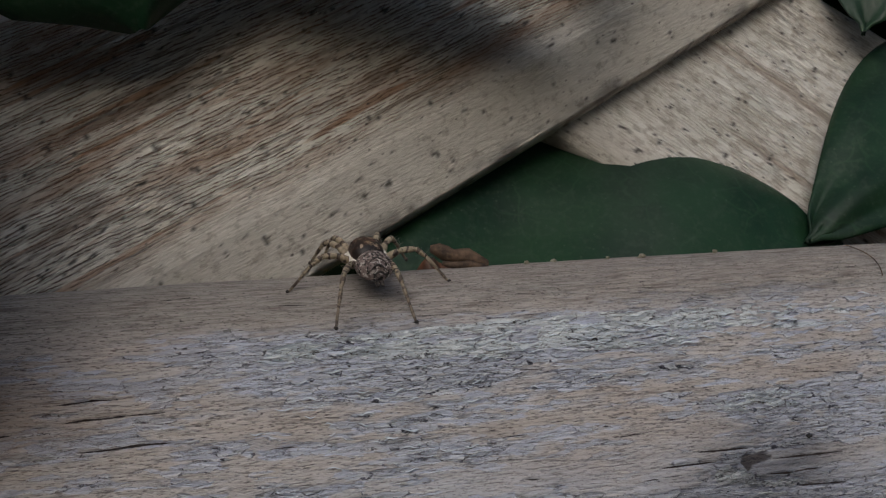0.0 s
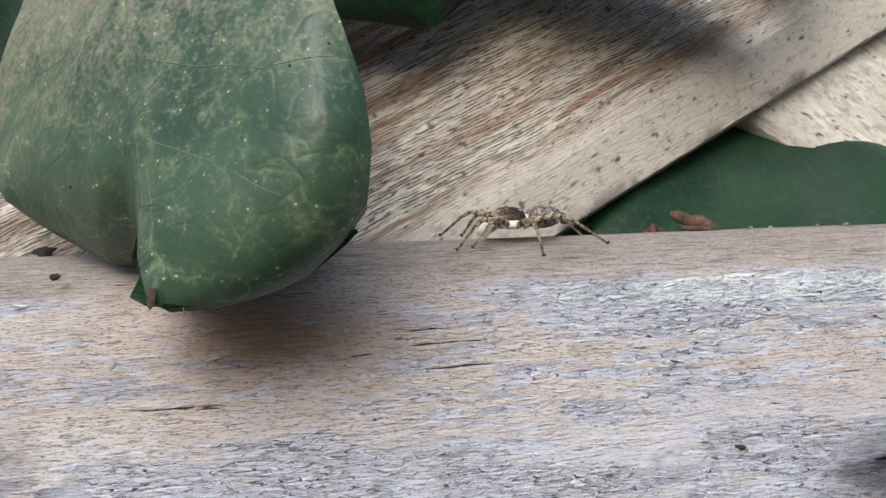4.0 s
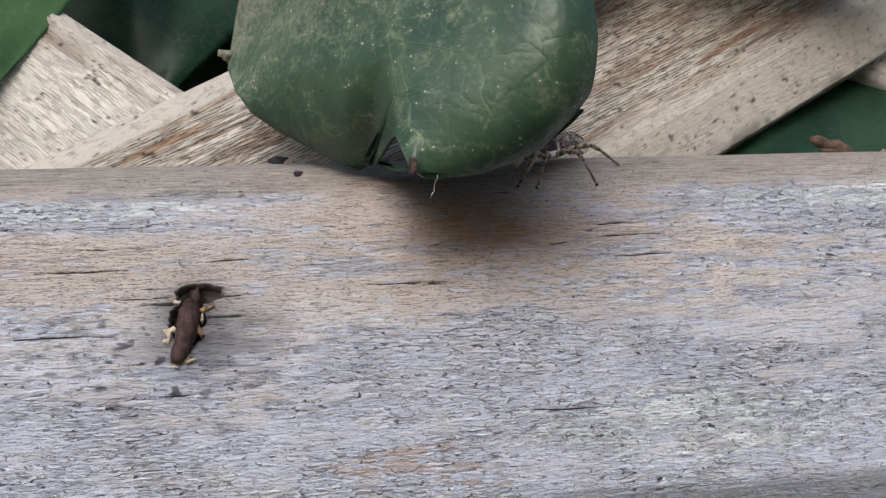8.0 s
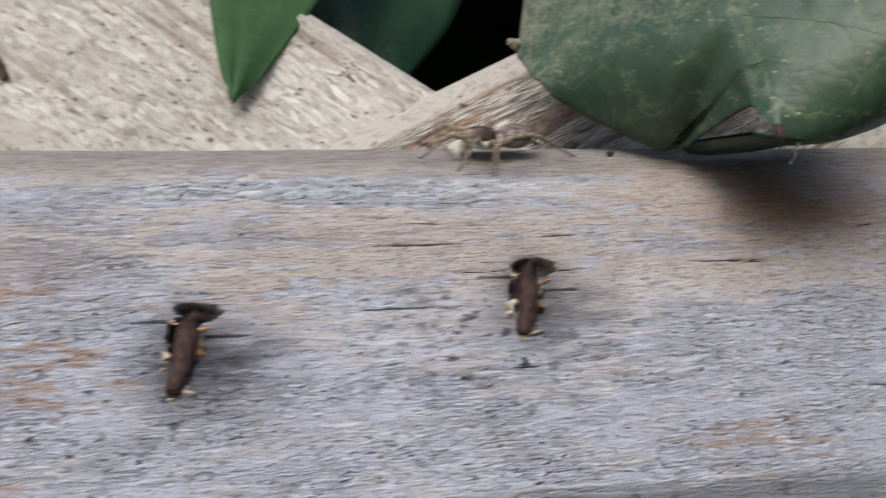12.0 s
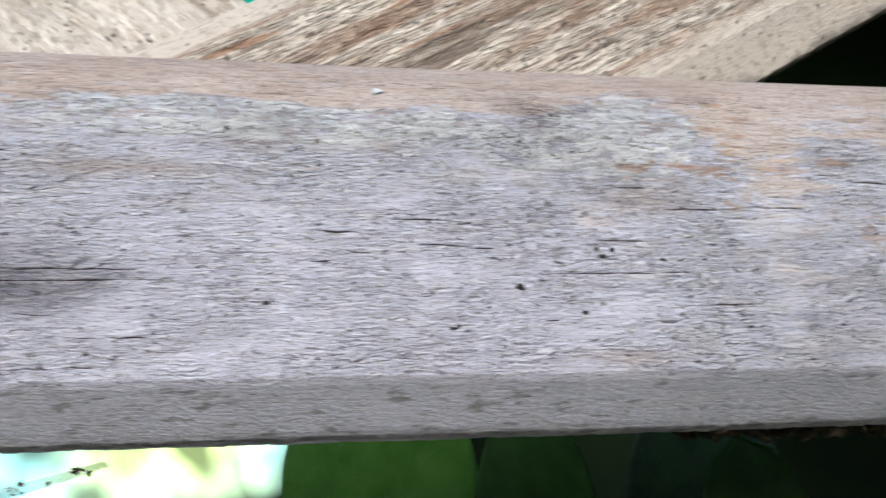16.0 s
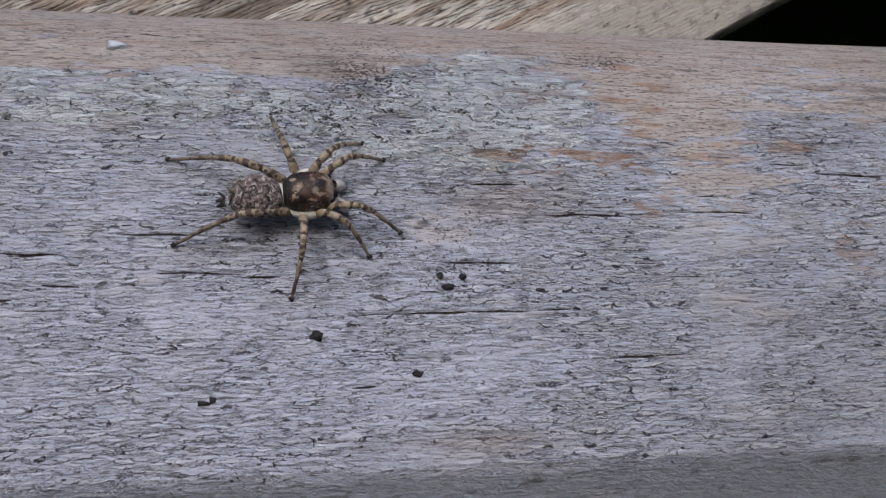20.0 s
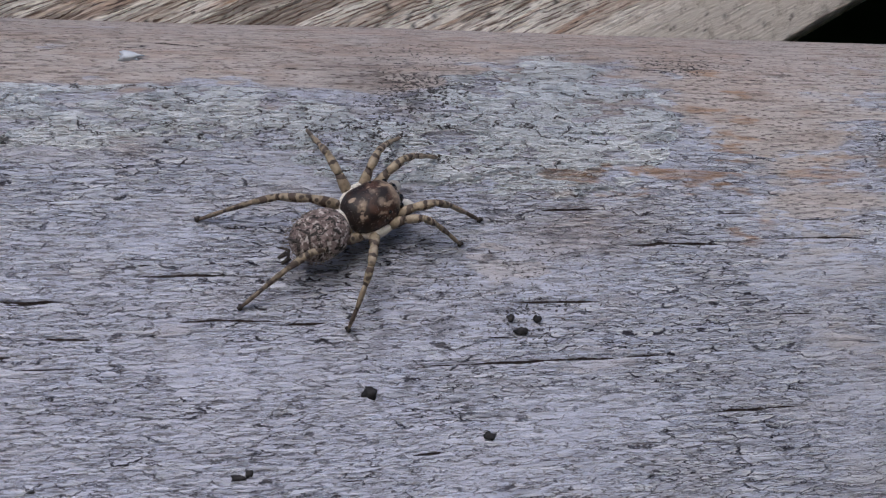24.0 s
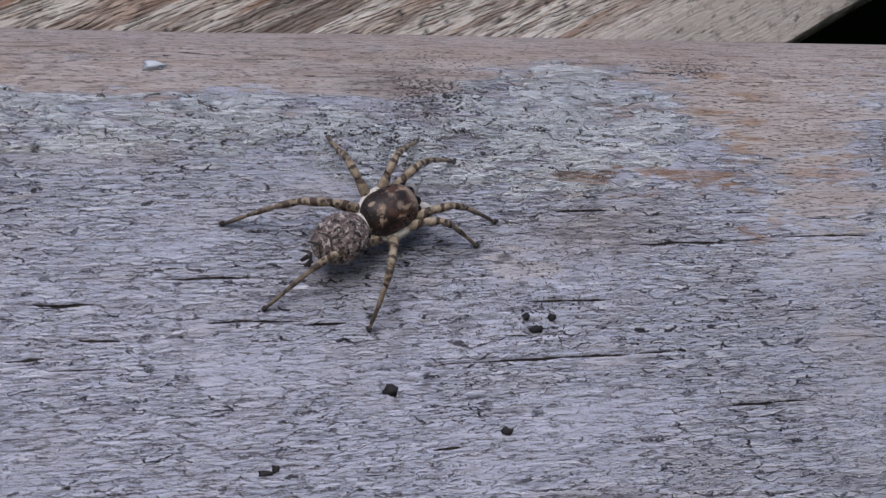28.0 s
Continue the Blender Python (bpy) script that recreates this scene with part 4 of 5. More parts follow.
TIP_EDGE = ((-40, 15.0), (-38, 13.4), (-36, 13.2), (-31, 13.6), (-28.5, 14.2), (-26.4, 15), (-24, 16.5), (-22.3, 18))
TIP_BACK = ((-40, -11.5), (-38, -13.1), (-35, -13.0), (-31, -13.4), (-26.4, -14.3), (-22.3, -17))


def pairs(table, v):
    a = np.array(table)
    return np.interp(v, a[:, 0], a[:, 1])


def curled_leaf():
    """The big ivy leaf that hangs over the rail, its tip folded toward the rail."""
    zz = np.concatenate([np.linspace(13.2, 34, 130), np.linspace(34.4, 70, 46)])
    u = np.linspace(0, 1, 120)
    z = np.repeat(zz[:, None], 120, 1)
    left, right = pairs(LEFT, zz)[:, None], pairs(RIGHT, zz)[:, None]
    x = left + (right - left) * u[None]
    d = np.mean([pairs(DEPTH, x + s) for s in np.linspace(-1.5, 1.5, 5)], axis=0)
    # the left lobe rolls back on to the rail, the tip half tucks under; a fold parts them
    a = np.clip(1 - (z - pairs(LOBE_EDGE, x)) / 6.0, 0, 1)
    b = np.clip(1 - (z - pairs(TIP_EDGE, x)) / 8.0, 0, 1)
    lobe = step(-38.7, -39.7, x)
    d = d + lobe * (np.interp(x, (-42.0, -40.0, -39.2), (1.2, 1.0, -1.5)) - d) * (1 - np.sqrt(1 - 0.995 * a ** 2)) * step(-54.2, -52.5, x)
    d = d + (1 - lobe) * (pairs(TIP_BACK, x) - d) * (1 - np.sqrt(1 - 0.995 * b ** 2)) * step(-38.0, -36.5, x)
    d = d + 0.6 * np.exp(-((x + 39.0) / 1.4) ** 2) * step(28, 18, z)
    d = d + 0.8 * (fbm(x / 6, z / 6, 700, 3) - 0.45) * step(13.5, 19, z) + 0.25 * np.sin((z - 0.5 * x) * 0.55) * step(-38, -42, x)
    d = d + 0.008 * np.maximum(0, z - 33) ** 2
    z = z - 1.4 * step(22, 14, z) * step(-39.6, -37.4, x)
    thing = tagged(new("ivy_leaf"), "large curled dark green ivy leaf hanging over the rail", "leaf", "ivy leaves")
    at = Vector((-38 * MM, -13 * MM, 60 * MM))
    thing.location = at
    pts = np.stack([x, d, z], -1) * MM - np.array(at)
    part("blade", sheet(pts[:, ::-1], M_IVY, 0.0003), None, thing)

    # past its rim the tip half curls on, back towards the rail
    ex, back = np.linspace(-39.2, -23.2, 70), np.linspace(0, 1, 14)
    under = np.stack([np.repeat(ex[:, None], 14, 1), (pairs(TIP_BACK, ex)[:, None] - 0.9) * (1 - back) + 0.8 * back, pairs(TIP_EDGE, ex)[:, None] - 1.0 + 7.5 * back], -1) * MM - np.array(at)
    # the darker leaf green here is painted shade under the rim
    part("curled_rim", sheet(under, M_DARKLEAF, 0.0003), None, thing, "underside of the curled leaf rim, shade painted as darker green")

    def on(px, pz):
        i, j = np.argmin(abs(zz - pz)), int(np.clip((px - pairs(LEFT, pz)) / (pairs(RIGHT, pz) - pairs(LEFT, pz)), 0, 1) * 119)
        return Vector(pts[i, j]) + Vector((0, -0.00002, 0))

    part("midrib", tube([on(-38.5 + 0.35 * math.sin(k), 68 - 3.6 * k) for k in range(15)], [0.00006 - 0.000003 * k for k in range(15)], 6), M_FAINT, thing)
    for k, (x0, z0, x1, z1) in enumerate(((-38.4, 52, -52, 40), (-38.4, 44, -51.5, 30), (-38.4, 36, -49, 23), (-38.6, 30, -45, 23.5), (-38.4, 50, -23.5, 40), (-38.4, 40, -20, 31), (-38.4, 32, -20.5, 23), (-38.2, 25, -26, 17.2), (-46, 36, -53, 35), (-45, 27, -50.5, 26), (-29, 35, -21, 37), (-29, 27, -20, 27))):
        path = [on(x0 + (x1 - x0) * q + 0.5 * math.sin(5 * q + k), z0 + (z1 - z0) * q ** 0.85) for q in [j / 12 for j in range(13)]]
        part("vein", tube(path, [0.000045 * (1 - 0.7 * j / 12) for j in range(13)], 5), M_FAINT, thing)
    part("tip", lump(on(-37.6, 14.0) + Vector((0, 0.0001, 0)), (0.0009, 0.0003, 0.0006), 5), M_RUST, thing, "dry reddish-brown leaf tip")
    part("hair", tube([on(-35.4, 13.4) + Vector((-0.00008 * k + 0.0001 * math.sin(2 * k), 0.00025 * k, -0.00025 * k)) for k in range(7)], [0.00003] * 7, 5), M_WEB, thing, "wisp of dusty silk")
    part("gall", lump(on(-54, 34.5) + Vector((-0.0003, 0, 0)), (0.0007, 0.0006, 0.0008), 8, 0.5), M_CRUMB, thing, "pale crusty lump on the leaf edge")
    rnd = random.Random(8)
    for k in range(18):
        px, pz = rnd.uniform(-51, -24), rnd.uniform(24, 44)
        part("fleck", lump(on(px, pz), [rnd.uniform(0.00007, 0.00018) for _ in range(3)], k), M_CRUMB if k % 3 else M_RUST, thing)
    part("stalk", tube([Vector(pts[-1, 60]) + Vector((0.0004 * k * k, 0.002 * k, 0.004 * k)) for k in range(9)], [0.0009] * 9, 8), M_STALK, thing)


curled_leaf()
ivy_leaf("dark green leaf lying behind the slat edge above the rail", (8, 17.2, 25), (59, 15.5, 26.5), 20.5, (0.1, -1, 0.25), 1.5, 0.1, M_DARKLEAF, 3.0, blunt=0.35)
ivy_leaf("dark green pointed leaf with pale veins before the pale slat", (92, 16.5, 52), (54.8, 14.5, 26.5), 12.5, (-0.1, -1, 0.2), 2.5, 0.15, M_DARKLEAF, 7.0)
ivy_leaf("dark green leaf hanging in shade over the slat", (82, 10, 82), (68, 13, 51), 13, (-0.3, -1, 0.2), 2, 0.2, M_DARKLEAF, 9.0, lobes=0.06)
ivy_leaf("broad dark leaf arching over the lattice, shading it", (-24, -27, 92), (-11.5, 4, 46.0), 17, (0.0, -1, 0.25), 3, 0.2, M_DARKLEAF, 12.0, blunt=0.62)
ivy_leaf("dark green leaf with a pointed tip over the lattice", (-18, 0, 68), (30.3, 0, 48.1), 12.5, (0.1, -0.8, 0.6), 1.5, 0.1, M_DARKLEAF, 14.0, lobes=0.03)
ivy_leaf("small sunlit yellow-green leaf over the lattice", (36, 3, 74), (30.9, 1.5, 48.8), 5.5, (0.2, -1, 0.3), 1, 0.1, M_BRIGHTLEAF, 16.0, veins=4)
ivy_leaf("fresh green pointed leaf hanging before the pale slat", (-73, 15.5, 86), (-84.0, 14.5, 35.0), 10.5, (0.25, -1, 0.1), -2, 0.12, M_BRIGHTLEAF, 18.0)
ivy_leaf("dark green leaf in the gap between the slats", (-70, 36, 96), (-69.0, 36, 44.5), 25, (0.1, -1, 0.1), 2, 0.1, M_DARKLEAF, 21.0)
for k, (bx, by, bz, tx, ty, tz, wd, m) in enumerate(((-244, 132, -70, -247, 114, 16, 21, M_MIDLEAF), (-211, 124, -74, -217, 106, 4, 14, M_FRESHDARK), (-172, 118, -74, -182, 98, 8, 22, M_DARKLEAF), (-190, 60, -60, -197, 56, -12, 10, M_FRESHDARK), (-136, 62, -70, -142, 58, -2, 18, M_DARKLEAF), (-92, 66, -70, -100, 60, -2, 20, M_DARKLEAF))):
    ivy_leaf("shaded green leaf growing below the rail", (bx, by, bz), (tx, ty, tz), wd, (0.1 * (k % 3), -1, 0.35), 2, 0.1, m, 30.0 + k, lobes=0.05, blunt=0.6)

# ---- nails, splinters and litter on the rail ----


def nail(x0, z0, x1, z1, seed):
    thing = tagged(new("nail"), "rusty bent-over nail sunk in a torn hole in the rail", "nail", "rusty nails")
    thing.location = (x0 * MM, 0, z0 * MM)
    d = Vector(((x1 - x0) * MM, 0, (z1 - z0) * MM))
    long = d.length
    across = Vector((-d.z, 0, d.x)).normalized()
    rnd = random.Random(seed)
    rings = []
    bm = bmesh.new()
    # a swollen, rust-scaled shank: its top end dives into the hole, its lower end lies blunt on the face
    for j in range(17):
        q = j / 16
        r = 0.00105 * (0.55 + 0.45 * min(1, q * 5)) * (1 - 0.42 * q ** 2.2) * (1 if j < 16 else 0.72)
        c = d * (q * 0.98) + across * (0.00035 * math.sin(3 * q)) + Vector((0, 0.0013 * (1 - min(1, q * 2.4)) ** 1.5 - 0.00045 + 0.0002 * q, 0))
        rings.append([bm.verts.new(c + (across * math.cos(t) + Vector((0, 1, 0)) * math.sin(t)) * r * (1 + 0.16 * noise.noise(Vector((3 * math.cos(t), 3 * math.sin(t) + seed, 9 * q))) + 0.05 * rnd.uniform(-1, 1))) for t in [2 * math.pi * i / 16 for i in range(16)]])
    for u, v in zip(rings, rings[1:]):
        for i in range(16):
            bm.faces.new((u[i], u[(i + 1) % 16], v[(i + 1) % 16], v[i]))
    bm.faces.new(rings[0][::-1])
    bm.faces.new(rings[-1])
    part("shank", bm, M_RUST, thing)
    part("nail_head", lump(across * 0.0004 + Vector((0, 0.0009, 0.0002)), (0.0011, 0.0006, 0.0006), seed, 0.5), M_RUST, thing, "flaked iron head")
    for k, (q, side, w, t, m) in enumerate(((0.55, -1.25, 0.42, 0.34, M_SPLINTER), (0.70, -1.45, 0.30, 0.26, M_SPLINTER), (0.42, 1.35, 0.34, 0.75, M_TORN), (0.26, 1.5, 0.28, 0.40, M_SPLINTER), (0.92, 1.35, 0.60, 0.24, M_SPLINTER), (1.03, 0.1, 0.42, 0.16, M_SPLINTER), (0.86, 0.95, 0.26, 0.2, M_SPLINTER), (0.12, -1.3, 0.3, 0.18, M_SPLINTER), (0.15, 1.7, 0.5, 0.2, M_TORN))):
        c = d * q + across * (side * 0.00085) + Vector((0, -0.00008, 0))
        part("splinter", lump(c, (w * MM * rnd.uniform(0.8, 1.2), 0.00016, t * MM * rnd.uniform(0.8, 1.2)), seed * 20 + k, 1.1, None, Euler((0, rnd.uniform(-0.5, 0.5), 0))), m, thing, "pale raised wood splinter" if m is M_SPLINTER else "raw orange torn wood")


for k, spot in enumerate(NAILS):
    nail(*spot, k + 1)

twig = tagged(new("twig_scrap"), "scrap of dry brown bark lying on the rail top", "twig")
twig.location = (14.6 * MM, 6 * MM, 24.2 * MM)
part("bark", tube([(x * MM, 0.2 * math.sin(x) * MM, (-0.28 * x + 0.15 * math.sin(2.2 * x)) * MM) for x in np.linspace(-2.5, 2.6, 9)], [0.0003, 0.0006, 0.0007, 0.0006, 0.0007, 0.0008, 0.0007, 0.0006, 0.0003], 8), M_BARK, twig)
part("splint", tube([(x * MM, -0.3 * MM, (-0.1 * x - 0.9 + 0.1 * math.sin(3 * x)) * MM) for x in np.linspace(-1.6, 2.4, 6)], [0.0002, 0.0003, 0.0003, 0.0004, 0.0003, 0.0002], 6), M_BARK, twig)
husk = tagged(new("dead_leaf"), "curled orange-brown dead leaf behind the rail", "dead leaf")
husk.location = (14.2 * MM, 14.8 * MM, 24 * MM)
part("blade", sheet(np.array([[((i - 5) * 0.5 * (1 - 0.05 * j), 1.4 * math.cos(i * 0.6 + 0.2 * j), 0.5 * j - 0.2 * abs(i - 6) * j / 6 + 0.2 * math.sin(i)) for j in range(8)] for i in range(11)]) * MM, plain("dead_leaf_brown", (0.05, 0.022, 0.012), (0.15, 0.06, 0.03), 600, 0.6)), None, husk)


def litter(name, label, category, spots, m, group, uneven=0.42):
    for k, (x, y, z, a, b, c) in enumerate(spots):
        ob = part(name, lump((0, 0, 0), (a * MM, b * MM, c * MM), 40 + k, uneven, None, Euler((0, 0.2 * math.sin(k), 0))), m, None, label)
        ob.location = (x * MM, y * MM, z * MM)
        tagged(ob, label, category, group)


litter("crumb", "pale crumb of plant litter on the rail top edge", "crumb", [(31, 4.6, 22.7, 0.35, 0.3, 0.22), (27.9, 5, 22.9, 0.18, 0.2, 0.16), (20.3, 5, 22.9, 0.2, 0.2, 0.22), (23.2, 6, 23.2, 0.3, 0.2, 0.2), (38.4, 5, 22.9, 0.2, 0.2, 0.2), (-276, 4.6, 22.8, 0.3, 0.3, 0.35)], M_CRUMB, "crumbs on the rail")
litter("dirt_grain", "dark speck of dirt stuck on the flaking paint", "dirt", [(-247.0, -0.1, -4.7, 0.42, 0.15, 0.34), (-254.1, -0.1, -8.9, 0.5, 0.12, 0.17), (-253.6, -0.1, -8.7, 0.2, 0.12, 0.22), (-238.5, -0.1, -0.6, 0.25, 0.12, 0.2), (-236.9, -0.1, -0.7, 0.25, 0.12, 0.22), (-238.0, -0.1, -1.4, 0.45, 0.12, 0.22), (-272, -0.1, -6.2, 0.25, 0.1, 0.25), (-240.5, -0.1, -7.4, 0.3, 0.12, 0.25), (12, -0.1, 0.3, 0.5, 0.12, 0.22), (40, -0.1, 5, 0.25, 0.1, 0.2), (-47, -0.1, 19.0, 0.4, 0.2, 0.3), (-49.0, 5.0, 23.0, 0.9, 0.6, 0.5), (-271, 0.3, 13.6, 0.2, 0.12, 0.5)], M_GRIT, "dirt specks on the rail")
litter("paint_chip", "loose lifted white paint chip on the rail", "paint chip", [(-146.9, -0.1, -6.6, 1.5, 0.10, 1.1), (-260.4, 0.75, 17.2, 0.7, 0.08, 0.32)], M_CHIP, "loose paint chips", 0.65)


def flakes():
    """Thin lifted slivers of paint over the rail, too many to count."""
    rnd = random.Random(77)
    verts, faces = [], []
    zones = ((-284, 13.6, 12, 2.2, 12), (25, 15.2, 26, 1.6, 110), (-74, 15.4, 22, 1.3, 80), (-8, -8, 26, 4, 50), (8, 9, 9, 3, 30))
    for cx, cz, rx, rz, n in zones:
        for _ in range(n):
            x, z = rnd.gauss(cx, rx * 0.6), rnd.gauss(cz, rz * 0.6)
            if not -13 < z < 16.8:
                continue
            y = float(np.interp(z, (12, 14, 16.6), (0, 0.15, 0.7)))
            length, tall = rnd.uniform(0.4, 1.5), rnd.uniform(0.05, 0.12)
            curl, tilt = rnd.uniform(0.02, 0.10), rnd.uniform(-0.12, 0.12)
            at = len(verts)
            for q in range(5):
                f = q / 4 - 0.5
                fat = tall * (1 - (2 * f) ** 2) + 0.03
                wav = 0.10 * math.sin(5 * f + cx + _)
                for e in (0, 1):
                    yy = y - 0.16 - curl * (1 - e) * (1 - (2 * f) ** 2)
                    zz = z + tilt * f * length + wav + (e - 0.5) * fat
                    verts += [(x + f * length, yy - 0.03, zz), (x + f * length, yy + 0.05, zz)]
            for q in range(4):
                a, b = at + 4 * q, at + 4 * q + 4
                faces += [(a, b, b + 2, a + 2), (a + 1, a + 3, b + 3, b + 1), (a, a + 1, b + 1, b), (a + 2, b + 2, b + 3, a + 3)]
    me = bpy.data.meshes.new("flaking_paint")
    me.from_pydata([(a * MM, b * MM, c * MM) for a, b, c in verts], [], faces)
    me.materials.append(M_CHIP)
    tagged(part("flaking_paint", me, None, rail, "lifted slivers of old white paint"), kind="stuff")


flakes()

web = tagged(new("cobweb"), "sagging cobweb with caught debris under the rail", "cobweb")
web.location = (-300 * MM, 10 * MM, -19 * MM)
rnd = random.Random(3)
for k in range(5):
    path = [((-13 + 26 * q) * MM, (2 * k - 3) * 0.4 * MM, (-3.6 + 3.4 * q - 1.2 * math.sin(math.pi * q) - 0.25 * k * (1 - q)) * MM) for q in [j / 10 for j in range(11)]]
    part("thread", tube(path, [0.00005] * 11, 4), M_WEB, web)
    for j in range(9):
        q = rnd.randrange(1, 10)
        part("debris", lump(Vector(path[q]) + Vector((rnd.uniform(-1, 1) * MM, 0, rnd.uniform(-0.2, 0.2) * MM)), [rnd.uniform(0.00008, 0.00026) for _ in range(3)], 9 * k + j, 0.9), M_BARK, web)

fibre = tagged(new("plant_fibre"), "thin curved dry plant fibre lying on the rail edge", "fibre")
fibre.location = (51.7 * MM, 4.6 * MM, 22.6 * MM)
part("strand", tube([((0.5 * math.sin(2.2 * q) - 0.2) * MM, (-3.3 * (1 - (1 - q) ** 2) - 0.25) * MM, (-4.2 * q) * MM) for q in [j / 10 for j in range(11)]], [0.00005] * 11, 5), M_BARK, fibre)

tendril = tagged(new("dry_tendril"), "dry curled vine tendril clinging to the pale slat", "tendril")
tendril.location = (-116 * MM, 17.3 * MM, 48 * MM)
part("stem", tube([((-8 + 15 * q) * MM, 0, (11 - 21 * q + 3.2 * math.sin(2.6 * q)) * MM) for q in [j / 12 for j in range(13)]], [0.0005 + 0.0001 * (j % 3) for j in range(13)], 7), M_BARK, tendril)

moss = bmesh.new()
for k in range(150):
    x = -228 + 62 * random.Random(k).random()
    lump((x * MM, (6.5 + 4 * random.Random(k + 900).random()) * MM, -18.4 * MM), [random.Random(k + j).uniform(0.0003, 0.0011) for j in range(3)], k, 0.5, moss)
tagged(part("crusty_moss", moss, plain("crusty_moss", (0.03, 0.027, 0.02), (0.115, 0.095, 0.065), 1200, 0.9, 0.8, 0.0002), None, "crusty brown moss along the rail underside"), "crusty brown moss along the rail underside", "moss", kind="stuff")

# ---- beyond the lattice ----


# x, z and radius of emissive patches that stand for sunlit glints
GLOW_SPOTS = ((-0.115, 0.1765, 0.006), (-0.119, 0.181, 0.004), (-0.111, 0.171, 0.004), (-0.117, 0.188, 0.007), (-0.112, 0.192, 0.007), (-0.121, 0.182, 0.004), (-0.155, 0.186, 0.007), (-0.155, 0.196, 0.006), (-0.152, 0.204, 0.004), (-0.160, 0.192, 0.004), (-0.156, 0.214, 0.006), (-0.161, 0.208, 0.005), (-0.268, 0.192, 0.012), (-0.388, 0.004, 0.035), (-0.36, 0.002, 0.035), (-0.335, 0.0, 0.032), (-0.312, 0.004, 0.026), (-0.290, 0.014, 0.022), (-0.270, 0.015, 0.016), (-0.300, 0.016, 0.018))


def far_material():
    """Backdrop of the far garden: deep shade as near-black colour, sunlit gaps as emissive spots."""
    k = Nodes("distant_garden")
    p = k.coord("Object")
    big = k.noise(p, 9.0, 4.0)
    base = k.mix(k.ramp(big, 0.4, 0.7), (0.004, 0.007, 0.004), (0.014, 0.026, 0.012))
    sep = k.tree.nodes.new("ShaderNodeSeparateXYZ")
    k.link(p, sep.inputs[0])

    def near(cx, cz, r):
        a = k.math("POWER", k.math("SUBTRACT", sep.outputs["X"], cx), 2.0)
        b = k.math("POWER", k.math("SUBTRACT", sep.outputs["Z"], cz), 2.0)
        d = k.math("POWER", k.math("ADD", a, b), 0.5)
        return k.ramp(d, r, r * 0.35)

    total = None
    for cx, cz, r in GLOW_SPOTS:
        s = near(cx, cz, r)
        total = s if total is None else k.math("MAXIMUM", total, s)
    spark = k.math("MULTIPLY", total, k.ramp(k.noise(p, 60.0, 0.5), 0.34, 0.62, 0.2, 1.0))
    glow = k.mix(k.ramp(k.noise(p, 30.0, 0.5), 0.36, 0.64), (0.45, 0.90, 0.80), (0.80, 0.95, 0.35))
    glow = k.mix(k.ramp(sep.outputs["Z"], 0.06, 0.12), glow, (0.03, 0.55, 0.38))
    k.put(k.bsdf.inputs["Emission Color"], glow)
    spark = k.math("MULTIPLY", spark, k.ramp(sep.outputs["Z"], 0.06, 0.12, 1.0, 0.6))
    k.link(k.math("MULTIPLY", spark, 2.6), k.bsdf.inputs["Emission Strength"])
    k.bsdf.inputs["Specular IOR Level"].default_value = 0.0
    return k.done(base, 0.95)


def quad(name, corners, m, **tags):
    me = bpy.data.meshes.new(name)
    me.from_pydata(corners, [], [(0, 1, 2, 3)])
    me.materials.append(m)
    return tagged(new(name, me), **tags)


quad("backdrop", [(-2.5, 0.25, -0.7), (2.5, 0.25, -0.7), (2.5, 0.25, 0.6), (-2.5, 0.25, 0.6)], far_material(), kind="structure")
quad("ground", [(-60, -60, -0.7), (60, -60, -0.7), (60, 60, -0.7), (-60, 60, -0.7)], M_SOIL, kind="structure")


def thicket():
    """Ivy added as a roof over the space behind the lattice, to keep sky light out; too dense to count."""
    rnd = random.Random(12)
    verts, faces = [], []
    for _ in range(1600):
        x = rnd.uniform(-0.9, 0.7)
        y = rnd.uniform(0.05 if x > -0.14 else 0.19, 0.245)
        c = Vector((x, y, 0.13 + 0.75 * y + rnd.uniform(-0.02, 0.05)))
        r = Euler([rnd.uniform(-0.7, 0.7) for _ in range(2)] + [rnd.uniform(0, 6)]).to_matrix()
        s = rnd.uniform(0.02, 0.045)
        at = len(verts)
        for px, py, pz in ((0, -1, 0), (0.6, -0.3, 0.1), (0.5, 0.4, 0.05), (0, 1, -0.1), (-0.5, 0.4, 0.05), (-0.6, -0.3, 0.1), (0, 0, -0.06)):
            verts.append(c + r @ Vector((px, py, pz)) * s)
        faces += [(at + 6, at + k, at + (k + 1) % 6) for k in range(6)]
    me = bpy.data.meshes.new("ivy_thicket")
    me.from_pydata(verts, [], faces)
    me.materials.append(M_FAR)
    tagged(new("ivy_thicket", me), "dense ivy added behind the lattice to block sky light", "ivy", kind="stuff")


thicket()


# ---- the spider ----


def abdomen_material():
    k = Nodes("mottled_abdomen")
    a = k.noise(k.coord("Object"), 2600.0, 4.0)
    b = k.noise(k.coord("Object", (1500, 2300, 1500)), 1.7, 3.0)
    d = k.noise(k.coord("Object", (2100, 1700, 2100)), 1.9, 3.0)
    c = k.mix(k.ramp(a, 0.40, 0.60), (0.12, 0.088, 0.082), (0.30, 0.235, 0.22))
    c = k.mix(k.ramp(b, 0.52, 0.56), c, (0.022, 0.020, 0.018))
    c = k.mix(k.ramp(d, 0.55, 0.61), c, (0.56, 0.51, 0.48))
    return k.done(c, 0.75, a, 0.8, 0.0002)


